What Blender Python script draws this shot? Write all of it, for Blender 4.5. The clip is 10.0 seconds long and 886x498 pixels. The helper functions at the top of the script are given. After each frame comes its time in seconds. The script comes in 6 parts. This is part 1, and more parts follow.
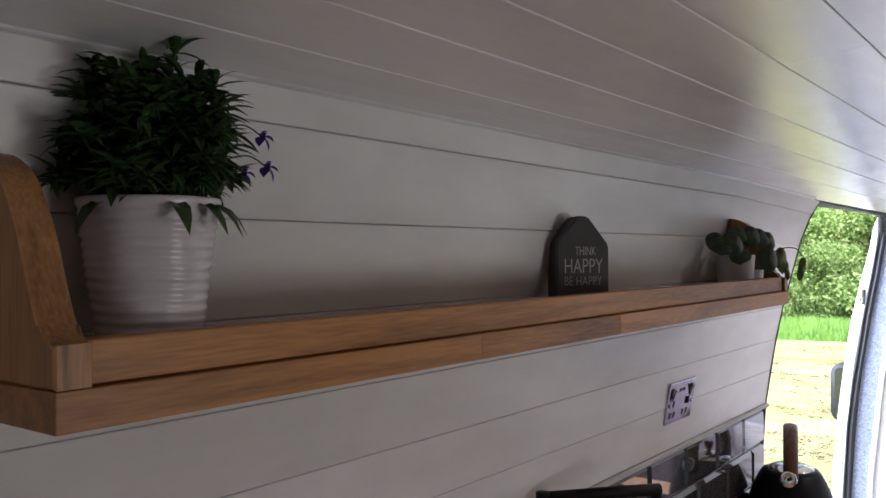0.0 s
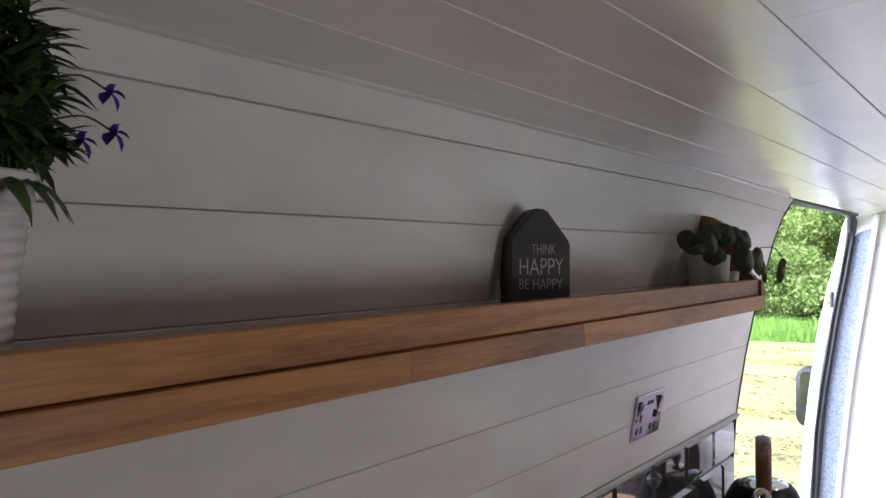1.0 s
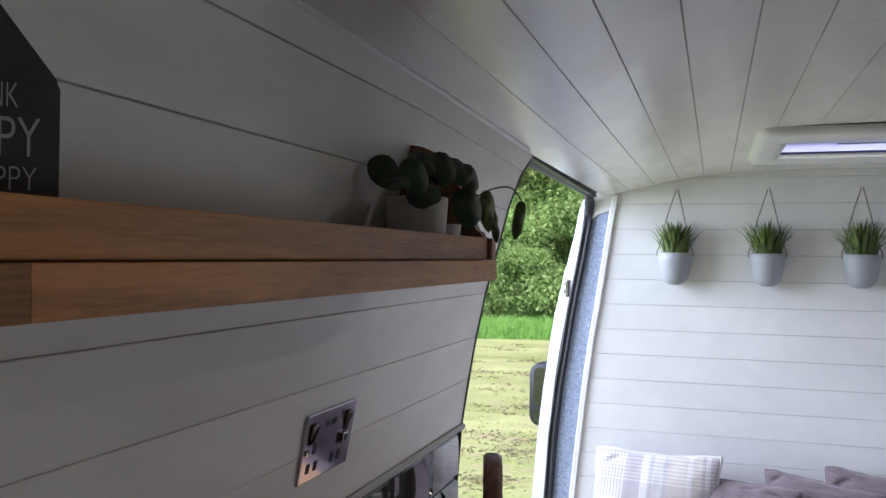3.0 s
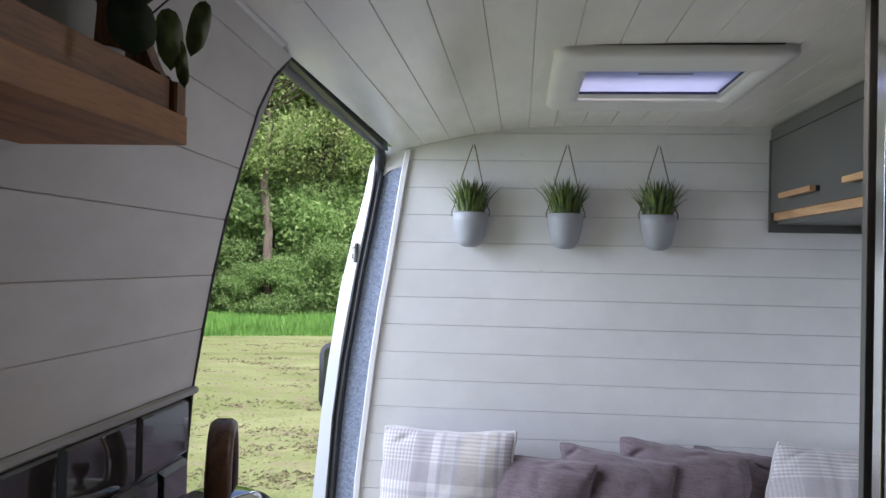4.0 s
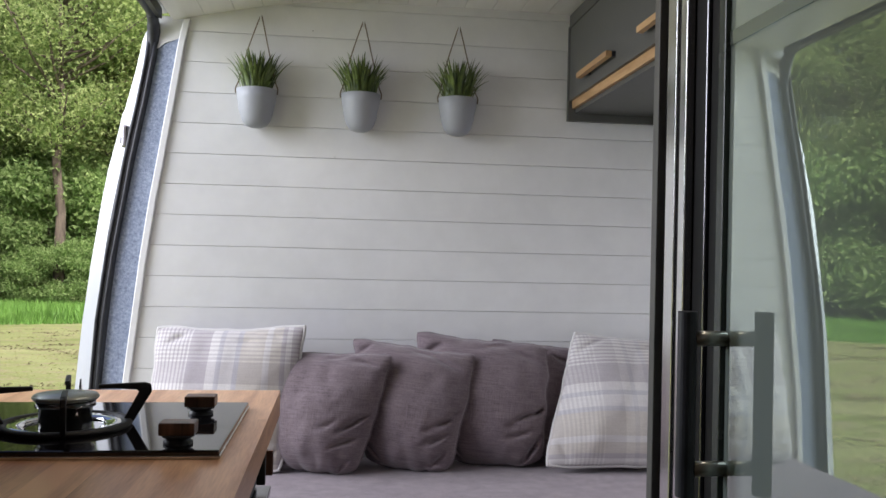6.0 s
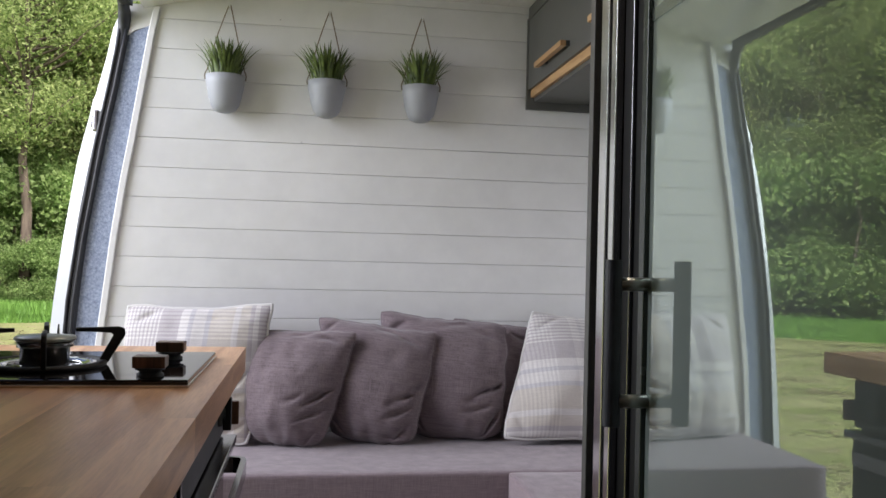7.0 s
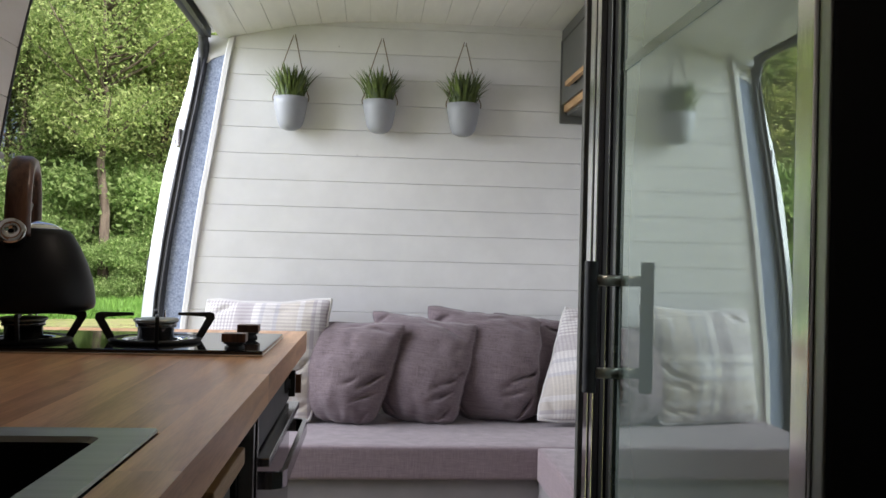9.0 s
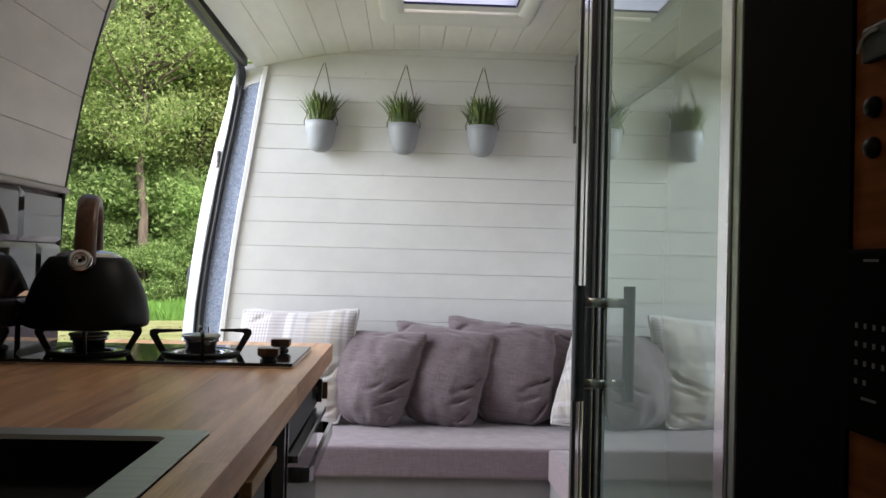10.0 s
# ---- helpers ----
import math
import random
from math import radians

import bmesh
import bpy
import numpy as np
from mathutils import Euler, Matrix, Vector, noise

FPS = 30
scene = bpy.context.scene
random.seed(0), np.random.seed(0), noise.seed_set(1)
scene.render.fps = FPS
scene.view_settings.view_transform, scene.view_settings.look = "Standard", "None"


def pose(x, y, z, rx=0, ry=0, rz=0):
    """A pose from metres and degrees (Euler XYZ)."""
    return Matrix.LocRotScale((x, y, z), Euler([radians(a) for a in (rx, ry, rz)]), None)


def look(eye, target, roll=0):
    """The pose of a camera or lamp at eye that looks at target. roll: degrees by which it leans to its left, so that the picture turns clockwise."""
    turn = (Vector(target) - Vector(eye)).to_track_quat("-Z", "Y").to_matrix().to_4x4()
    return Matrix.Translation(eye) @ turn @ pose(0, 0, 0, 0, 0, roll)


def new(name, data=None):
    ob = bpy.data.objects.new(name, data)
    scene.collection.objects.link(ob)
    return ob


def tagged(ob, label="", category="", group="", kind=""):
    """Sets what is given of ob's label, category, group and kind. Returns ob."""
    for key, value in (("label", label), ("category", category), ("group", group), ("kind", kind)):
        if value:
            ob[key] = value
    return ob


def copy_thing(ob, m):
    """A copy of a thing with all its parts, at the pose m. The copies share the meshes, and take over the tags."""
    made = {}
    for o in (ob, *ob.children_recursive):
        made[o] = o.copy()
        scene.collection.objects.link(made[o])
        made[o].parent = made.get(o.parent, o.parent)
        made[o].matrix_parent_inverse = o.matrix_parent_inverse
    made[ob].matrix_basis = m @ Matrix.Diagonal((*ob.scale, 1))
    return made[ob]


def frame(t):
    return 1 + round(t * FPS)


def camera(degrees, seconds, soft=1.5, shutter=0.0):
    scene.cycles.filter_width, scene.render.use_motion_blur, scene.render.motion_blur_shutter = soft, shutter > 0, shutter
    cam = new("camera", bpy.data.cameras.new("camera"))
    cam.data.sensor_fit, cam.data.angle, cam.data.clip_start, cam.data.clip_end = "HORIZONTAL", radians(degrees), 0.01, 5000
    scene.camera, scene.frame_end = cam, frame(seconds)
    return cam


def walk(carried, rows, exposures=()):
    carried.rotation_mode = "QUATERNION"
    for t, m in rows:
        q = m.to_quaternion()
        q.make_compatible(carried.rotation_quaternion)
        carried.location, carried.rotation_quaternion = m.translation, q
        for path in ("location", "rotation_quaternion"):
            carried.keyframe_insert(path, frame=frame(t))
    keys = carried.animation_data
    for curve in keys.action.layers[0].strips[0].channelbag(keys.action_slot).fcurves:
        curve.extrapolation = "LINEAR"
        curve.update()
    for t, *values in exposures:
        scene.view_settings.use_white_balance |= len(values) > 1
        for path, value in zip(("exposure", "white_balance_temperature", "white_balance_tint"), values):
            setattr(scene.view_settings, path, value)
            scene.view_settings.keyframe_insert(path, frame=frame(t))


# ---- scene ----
cam = camera(55.4, 10.0)
PATH = [
    (0, (0.042, -3.829, 1.669), (-1.166, -2.235, 1.68), -0.3),
    (0.5, (0.015, -3.761, 1.661), (-1.172, -2.151, 1.675), -0.2),
    (1, (-0.035, -3.668, 1.666), (-1.174, -2.024, 1.678), -0.1),
    (1.5, (-0.097, -3.539, 1.652), (-1.163, -1.847, 1.662), -0.0),
    (2, (-0.145, -3.413, 1.638), (-1.112, -1.662, 1.647), 0.1),
    (2.2, (-0.155, -3.36, 1.634), (-1.073, -1.583, 1.644), 0.0),
    (3.3, (-0.172, -2.973, 1.567), (-0.65, -1.031, 1.587), 1.0),
    (3.5, (-0.167, -2.906, 1.547), (-0.557, -0.944, 1.568), 1.1),
    (4, (-0.141, -2.738, 1.462), (-0.325, -0.746, 1.487), 1.2),
    (4.5, (-0.113, -2.602, 1.368), (-0.126, -0.602, 1.387), 1.3),
    (5, (-0.08, -2.535, 1.287), (0.019, -0.538, 1.304), 1.4),
    (5.5, (-0.060, -2.512, 1.188), (0.121, -0.52, 1.214), 1.4),
    (6, (-0.059, -2.536, 1.135), (0.188, -0.552, 1.16), 1.3),
    (7.3, (-0.032, -2.658, 1.062), (0.285, -0.684, 1.092), 1.4),
    (7.5, (-0.025, -2.672, 1.055), (0.279, -0.695, 1.085), 1.5),
    (8, (-0.024, -2.732, 1.054), (0.247, -0.75, 1.081), 1.4),
    (8.5, (-0.019, -2.816, 1.057), (0.2, -0.828, 1.083), 1.5),
    (9, (-0.013, -2.934, 1.082), (0.152, -0.941, 1.105), 1.4),
    (9.5, (0.005, -3.031, 1.104), (0.126, -1.035, 1.132), 1.4),
    (10, (0.018, -3.128, 1.124), (0.105, -1.13, 1.149), 1.4),
]
walk(cam, [(t, look(eye, target, roll)) for t, eye, target, roll in PATH], [(0, 1.96, 5850, 24), (1, 1.90, 5850, 24), (1.5, 1.54, 5800, 22), (2.0, 1.44, 5850, 20), (3.4, 0.90, 5700, 19), (4.5, 0.58, 5950, 19), (6.0, 0.66, 6350, 19), (7.5, 0.78, 6450, 18), (10, 0.98, 6400, 16)])

# ---- world, sun, daylight and fill lamps ----
SUN_EL, SUN_AZ = 40.0, 150.0
world = bpy.data.worlds.new("overcast_sky")
scene.world = world
world.use_nodes = True
wn = world.node_tree
sky = wn.nodes.new("ShaderNodeTexSky")
sky.sky_type, sky.sun_disc = "NISHITA", False
sky.sun_elevation, sky.sun_rotation = radians(SUN_EL), radians(SUN_AZ)
sky.air_density, sky.dust_density, sky.ozone_density = 0.6, 9.0, 1.5
wn.links.new(sky.outputs[0], wn.nodes["Background"].inputs[0])
wn.nodes["Background"].inputs[1].default_value = 0.15

sun = bpy.data.lights.new("sun", "SUN")
sun.energy, sun.angle, sun.color = 2.0, radians(20), (1.0, 0.96, 0.9)
sun_ob = new("sun", sun)
sun_ob.matrix_world = look((4.5, -7.8, 7.6), (0, 0, 0))


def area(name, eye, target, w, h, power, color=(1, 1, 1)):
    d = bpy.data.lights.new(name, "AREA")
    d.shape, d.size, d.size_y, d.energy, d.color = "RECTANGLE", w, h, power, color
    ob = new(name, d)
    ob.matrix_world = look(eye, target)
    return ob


# lamp added outside, standing in for open-sky daylight through the sliding door's opening
area("door_sky_fill", (-2.8, -0.80, 2.25), (-0.2, -0.6, 1.25), 2.8, 2.1, 112, (0.89, 0.955, 1.0))
# added fill lamp in an unseen side opening, to brighten the rear left wall
area("side_fill", (0.985, -3.05, 1.28), (0.0, -3.05, 1.30), 0.5, 0.46, 0.74, (1.0, 0.96, 0.93))
# the ceiling downlight
area("downlight_glow", (0.181, -1.49, 1.850), (0.181, -1.49, 0.0), 0.045, 0.045, 0.9, (1.0, 0.84, 0.68))


# ---- materials ----
def surf(name, c1, c2, rough=0.5, scale=(4, 4, 4), detail=6, metal=0.0, bump=0.0, bscale=None, rvar=0.1, spec=0.5,
         coat=0.0, vary=0.0, coords="Object", fine=0.0):
    """Two colours mixed by noise, roughness that varies with it, fine relief and a shift of tone from piece to piece."""
    m = bpy.data.materials.new(name)
    m.use_nodes = True
    nt = m.node_tree
    bs = nt.nodes["Principled BSDF"]
    tc = nt.nodes.new("ShaderNodeTexCoord")
    info = nt.nodes.new("ShaderNodeObjectInfo")
    mp = nt.nodes.new("ShaderNodeMapping")
    mp.inputs["Scale"].default_value = scale
    nt.links.new(tc.outputs[coords], mp.inputs["Vector"])
    off = nt.nodes.new("ShaderNodeMath")
    off.operation = "MULTIPLY"
    off.inputs[1].default_value = 37.0
    nt.links.new(info.outputs["Random"], off.inputs[0])
    nt.links.new(off.outputs[0], mp.inputs["Location"])
    n1 = nt.nodes.new("ShaderNodeTexNoise")
    n1.inputs["Scale"].default_value, n1.inputs["Detail"].default_value = 1.0, detail
    n1.inputs["Roughness"].default_value = 0.6
    nt.links.new(mp.outputs[0], n1.inputs["Vector"])
    ramp = nt.nodes.new("ShaderNodeValToRGB")
    ramp.color_ramp.elements[0].position, ramp.color_ramp.elements[1].position = 0.3, 0.7
    ramp.color_ramp.elements[0].color, ramp.color_ramp.elements[1].color = (*c1, 1), (*c2, 1)
    nt.links.new(n1.outputs[0], ramp.inputs[0])
    colour = ramp.outputs[0]
    if vary:
        hsv = nt.nodes.new("ShaderNodeHueSaturation")
        mr = nt.nodes.new("ShaderNodeMapRange")
        mr.inputs["To Min"].default_value, mr.inputs["To Max"].default_value = 1 - vary, 1 + vary
        nt.links.new(info.outputs["Random"], mr.inputs["Value"])
        nt.links.new(mr.outputs[0], hsv.inputs["Value"])
        nt.links.new(colour, hsv.inputs["Color"])
        colour = hsv.outputs[0]
    nt.links.new(colour, bs.inputs["Base Color"])
    rr = nt.nodes.new("ShaderNodeMapRange")
    rr.inputs["To Min"].default_value, rr.inputs["To Max"].default_value = max(rough - rvar, 0.02), min(rough + rvar, 1)
    nt.links.new(n1.outputs[0], rr.inputs["Value"])
    nt.links.new(rr.outputs[0], bs.inputs["Roughness"])
    bs.inputs["Metallic"].default_value = metal
    bs.inputs["Specular IOR Level"].default_value = spec
    bs.inputs["Coat Weight"].default_value = coat
    if bump:
        mp2 = nt.nodes.new("ShaderNodeMapping")
        mp2.inputs["Scale"].default_value = bscale or scale
        nt.links.new(tc.outputs[coords], mp2.inputs["Vector"])
        nt.links.new(off.outputs[0], mp2.inputs["Location"])
        n2 = nt.nodes.new("ShaderNodeTexNoise")
        n2.inputs["Scale"].default_value, n2.inputs["Detail"].default_value = 1.0, 5
        nt.links.new(mp2.outputs[0], n2.inputs["Vector"])
        bp = nt.nodes.new("ShaderNodeBump")
        bp.inputs["Strength"].default_value, bp.inputs["Distance"].default_value = 1.0, bump
        nt.links.new(n2.outputs[0], bp.inputs["Height"])
        nt.links.new(bp.outputs[0], bs.inputs["Normal"])
    return m


def wood(name, c1, c2, along=1, rough=0.45, vary=0.15, ring=26.0, coat=0.0, grain=0.13):
    """Wood whose grain runs along the given axis, with growth rings, pores and a tone of its own for each piece."""
    m = bpy.data.materials.new(name)
    m.use_nodes = True
    nt = m.node_tree
    bs = nt.nodes["Principled BSDF"]
    tc, info = nt.nodes.new("ShaderNodeTexCoord"), nt.nodes.new("ShaderNodeObjectInfo")
    isl = nt.nodes.new("ShaderNodeNewGeometry")
    add = nt.nodes.new("ShaderNodeMath")
    add.operation = "ADD"
    nt.links.new(info.outputs["Random"], add.inputs[0])
    nt.links.new(isl.outputs["Random Per Island"], add.inputs[1])
    off = nt.nodes.new("ShaderNodeMath")
    off.operation = "MULTIPLY"
    off.inputs[1].default_value = 23.0
    nt.links.new(add.outputs[0], off.inputs[0])
    sc = [1.0, 1.0, 1.0]
    sc[along] = 0.07
    mp = nt.nodes.new("ShaderNodeMapping")
    mp.inputs["Scale"].default_value = sc
    nt.links.new(tc.outputs["Object"], mp.inputs["Vector"])
    nt.links.new(off.outputs[0], mp.inputs["Location"])
    warp = nt.nodes.new("ShaderNodeTexNoise")
    warp.inputs["Scale"].default_value, warp.inputs["Detail"].default_value = ring * 0.55, 3
    nt.links.new(mp.outputs[0], warp.inputs["Vector"])
    rings = nt.nodes.new("ShaderNodeMath")
    rings.operation = "MULTIPLY"
    rings.inputs[1].default_value = 34.0
    nt.links.new(warp.outputs[0], rings.inputs[0])
    sn = nt.nodes.new("ShaderNodeMath")
    sn.operation = "SINE"
    nt.links.new(rings.outputs[0], sn.inputs[0])
    pores = nt.nodes.new("ShaderNodeTexNoise")
    pores.inputs["Scale"].default_value, pores.inputs["Detail"].default_value = 420.0, 3
    nt.links.new(mp.outputs[0], pores.inputs["Vector"])
    broad = nt.nodes.new("ShaderNodeTexNoise")
    broad.inputs["Scale"].default_value, broad.inputs["Detail"].default_value = 7.0, 2
    nt.links.new(mp.outputs[0], broad.inputs["Vector"])
    s1 = nt.nodes.new("ShaderNodeMath")
    s1.operation, s1.inputs[1].default_value = "MULTIPLY", grain
    nt.links.new(sn.outputs[0], s1.inputs[0])
    s2 = nt.nodes.new("ShaderNodeMath")
    s2.operation = "ADD"
    nt.links.new(s1.outputs[0], s2.inputs[0])
    nt.links.new(broad.outputs[0], s2.inputs[1])
    s3 = nt.nodes.new("ShaderNodeMath")
    s3.operation, s3.inputs[1].default_value = "MULTIPLY_ADD", 0.55
    nt.links.new(pores.outputs[0], s3.inputs[0])
    nt.links.new(s2.outputs[0], s3.inputs[2])
    ramp = nt.nodes.new("ShaderNodeValToRGB")
    ramp.color_ramp.elements[0].position, ramp.color_ramp.elements[1].position = 0.5, 1.02
    ramp.color_ramp.elements[0].color, ramp.color_ramp.elements[1].color = (*c1, 1), (*c2, 1)
    nt.links.new(s3.outputs[0], ramp.inputs[0])
    hsv, mr = nt.nodes.new("ShaderNodeHueSaturation"), nt.nodes.new("ShaderNodeMapRange")
    mr.inputs["From Max"].default_value = 2.0
    mr.inputs["To Min"].default_value, mr.inputs["To Max"].default_value = 1 - vary, 1 + vary
    nt.links.new(add.outputs[0], mr.inputs["Value"])
    nt.links.new(mr.outputs[0], hsv.inputs["Value"])
    nt.links.new(ramp.outputs[0], hsv.inputs["Color"])
    nt.links.new(hsv.outputs[0], bs.inputs["Base Color"])
    bs.inputs["Roughness"].default_value, bs.inputs["Coat Weight"].default_value = rough, coat
    bp = nt.nodes.new("ShaderNodeBump")
    bp.inputs["Strength"].default_value, bp.inputs["Distance"].default_value = 0.6, 0.0006
    nt.links.new(s3.outputs[0], bp.inputs["Height"])
    nt.links.new(bp.outputs[0], bs.inputs["Normal"])
    return m


M = {
    "dark_blue": surf("dark_blue_blind", (0.03, 0.03, 0.09), (0.05, 0.05, 0.13), 0.6, (20, 20, 20)),
    "board": surf("white_painted_board", (0.72, 0.72, 0.715), (0.79, 0.79, 0.785), 0.42, (9, 9, 9), bump=0.00025, bscale=(10, 120, 120), rvar=0.08, vary=0.02),
    "board_left": surf("white_painted_wall_board", (0.62, 0.605, 0.585), (0.79, 0.78, 0.77), 0.36, (8, 3.0, 8), bump=0.0004, bscale=(110, 6, 110), rvar=0.1, vary=0.03),
    "ceiling": surf("white_painted_ceiling_board", (0.83, 0.815, 0.79), (0.87, 0.855, 0.83), 0.22, (14, 4, 14), 6, bump=0.0004, bscale=(75, 6, 75), rvar=0.09),
    "white": surf("white_paint", (0.72, 0.72, 0.72), (0.8, 0.8, 0.8), 0.4, (12, 12, 12), bump=0.0003, bscale=(80, 80, 80)),
    "plastic": surf("white_plastic", (0.72, 0.72, 0.7), (0.77, 0.77, 0.76), 0.35, (5, 5, 5), rvar=0.05),
    "bench": surf("grey_bench_paint", (0.20, 0.185, 0.19), (0.25, 0.23, 0.235), 0.6, (9, 9, 9), bump=0.0003, bscale=(60, 60, 60)),
    "groove": surf("board_backing", (0.42, 0.41, 0.40), (0.52, 0.51, 0.49), 0.8, (9, 9, 9)),
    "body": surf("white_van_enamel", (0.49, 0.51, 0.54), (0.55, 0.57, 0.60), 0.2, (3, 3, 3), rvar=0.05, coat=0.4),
    "oak": wood("oak", (0.165, 0.062, 0.016), (0.50, 0.225, 0.066), 1, 0.48, 0.22, 30, grain=0.12),
    "oak_x": wood("oak_across", (0.125, 0.050, 0.016), (0.46, 0.225, 0.080), 2, 0.45, 0.15),
    "worktop": wood("oak_worktop", (0.52, 0.262, 0.132), (0.86, 0.530, 0.310), 1, 0.32, 0.10, 22, grain=0.14),
    "floor": wood("floor_vinyl", (0.16, 0.12, 0.09), (0.34, 0.28, 0.22), 1, 0.5, 0.1),
    "handle_wood": wood("pale_wood", (0.38, 0.22, 0.1), (0.62, 0.4, 0.2), 1, 0.45, 0.08),
    "walnut": wood("walnut", (0.040, 0.018, 0.011), (0.16, 0.078, 0.046), 2, 0.35, 0.05, 40),
    "stained": surf("stained_wood_panel", (0.15, 0.046, 0.012), (0.32, 0.105, 0.030), 0.85, (60, 3, 60), spec=0.04),
    "carpet": surf("blue_grey_carpet", (0.15, 0.18, 0.25), (0.36, 0.41, 0.52), 0.95, (130, 130, 130), bump=0.003, bscale=(300, 300, 300), spec=0.1),
    "rubber": surf("black_rubber", (0.012, 0.013, 0.016), (0.03, 0.032, 0.038), 0.5, (20, 20, 20)),
    "black_matt": surf("matt_black_lining", (0.0025, 0.0025, 0.0025), (0.004, 0.004, 0.004), 0.9, (20, 20, 20), spec=0.03),
    "black": surf("black_paint", (0.004, 0.004, 0.0045), (0.007, 0.007, 0.008), 0.55, (20, 20, 20), spec=0.2),
    "iron": surf("cast_iron", (0.01, 0.01, 0.01), (0.02, 0.02, 0.02), 0.55, (60, 60, 60), bump=0.0004, bscale=(300, 300, 300)),
    "grey": surf("dark_grey_paint", (0.075, 0.075, 0.068), (0.092, 0.092, 0.084), 0.5, (10, 10, 10), bump=0.0002, bscale=(90, 90, 90)),
    "steel": surf("brushed_steel", (0.5, 0.5, 0.49), (0.62, 0.62, 0.6), 0.25, (6, 200, 6), metal=1.0),
    "glass_edge_reflection": surf("dark_green_edge_reflection", (0.022, 0.032, 0.026), (0.035, 0.046, 0.038), 0.25, (9, 9, 9)),
    "satin": surf("satin_steel", (0.34, 0.36, 0.33), (0.44, 0.46, 0.43), 0.42, (6, 120, 6), metal=1.0, rvar=0.06),
    "bead": surf("grey_trim_bead", (0.30, 0.29, 0.275), (0.38, 0.37, 0.35), 0.45, (30, 4, 30), metal=0.5, rvar=0.08),
    "alu": surf("polished_aluminium", (0.72, 0.72, 0.71), (0.82, 0.82, 0.81), 0.16, (120, 120, 3), metal=1.0),
    "plate": surf("polished_plate", (0.47, 0.465, 0.51), (0.53, 0.525, 0.57), 0.10, (9, 9, 9), metal=1.0, rvar=0.04),
    "chrome": surf("chrome", (0.7, 0.7, 0.7), (0.75, 0.75, 0.75), 0.06, (9, 9, 9), metal=1.0, rvar=0.03),
    "nickel": surf("black_nickel", (0.24, 0.24, 0.25), (0.30, 0.30, 0.31), 0.20, (9, 9, 9), metal=1.0, rvar=0.05),
    "hobglass": surf("black_hob_glass", (0.004, 0.004, 0.005), (0.007, 0.007, 0.008), 0.05, (9, 9, 9), rvar=0.02),
    "tile": surf("grey_glazed_tile", (0.030, 0.029, 0.032), (0.052, 0.050, 0.054), 0.05, (14, 14, 14), rvar=0.015, bump=0.0003, bscale=(9, 9, 9), vary=0.15, spec=0.9, coat=0.5),
    "grout": surf("grey_grout", (0.32, 0.32, 0.32), (0.42, 0.42, 0.42), 0.9, (60, 60, 60)),
    "kettle": surf("matt_black_enamel", (0.005, 0.0055, 0.006), (0.009, 0.0095, 0.011), 0.42, (8, 8, 8), rvar=0.04, spec=0.12),
    "slate": surf("dark_grey_wood", (0.035, 0.033, 0.032), (0.06, 0.057, 0.054), 0.6, (30, 30, 30), bump=0.0006, bscale=(20, 20, 160)),
    "faint_ink": surf("faint_grey_print", (0.10, 0.10, 0.10), (0.16, 0.16, 0.16), 0.7, (90, 90, 90)),
    "ink": surf("pale_grey_ink", (0.42, 0.41, 0.40), (0.5, 0.49, 0.48), 0.7, (90, 90, 90)),
    "pot": surf("grey_ceramic", (0.285, 0.297, 0.322), (0.335, 0.347, 0.372), 0.5, (6, 6, 6), rvar=0.05),
    "potw": surf("white_ribbed_glaze", (0.60, 0.56, 0.57), (0.70, 0.66, 0.67), 0.17, (10, 10, 40), rvar=0.06),
    "potg": surf("grey_stoneware", (0.45, 0.44, 0.42), (0.56, 0.55, 0.53), 0.6, (40, 40, 40)),
    "soil": surf("potting_soil", (0.012, 0.008, 0.005), (0.04, 0.03, 0.02), 0.95, (90, 90, 90), bump=0.004, bscale=(120, 120, 120)),
    "leaf": surf("plant_leaf", (0.020, 0.046, 0.012), (0.070, 0.135, 0.034), 0.4, (30, 30, 30), vary=0.2),
    "pilea": surf("round_leaf", (0.009, 0.028, 0.007), (0.028, 0.068, 0.018), 0.5, (25, 25, 25), vary=0.25),
    "blade": surf("grass_blade", (0.010, 0.028, 0.005), (0.165, 0.23, 0.045), 0.5, (60, 60, 20)),
    "violet": surf("violet_petal", (0.05, 0.01, 0.22), (0.12, 0.03, 0.4), 0.6, (50, 50, 50)),
    "rope": surf("jute_rope", (0.14, 0.11, 0.075), (0.29, 0.235, 0.165), 0.9, (120, 120, 300), bump=0.001, bscale=(300, 300, 300)),
}


def cloudy(m, scale, low, high):
    """Brushed paint whose gloss comes and goes in soft clouds."""
    nt = m.node_tree
    tc, mp = nt.nodes.new("ShaderNodeTexCoord"), nt.nodes.new("ShaderNodeMapping")
    mp.inputs["Scale"].default_value = scale
    nt.links.new(tc.outputs["Object"], mp.inputs["Vector"])
    n, mr = nt.nodes.new("ShaderNodeTexNoise"), nt.nodes.new("ShaderNodeMapRange")
    n.inputs["Scale"].default_value, n.inputs["Detail"].default_value = 1.0, 7
    n.inputs["Roughness"].default_value, n.inputs["Distortion"].default_value = 0.62, 0.6
    nt.links.new(mp.outputs[0], n.inputs["Vector"])
    mr.inputs["From Min"].default_value, mr.inputs["From Max"].default_value = 0.30, 0.72
    mr.inputs["To Min"].default_value, mr.inputs["To Max"].default_value = low, high
    nt.links.new(n.outputs[0], mr.inputs["Value"])
    nt.links.new(mr.outputs[0], nt.nodes["Principled BSDF"].inputs["Specular IOR Level"])


cloudy(M["ceiling"], (20, 4.5, 20), 0.25, 0.85)


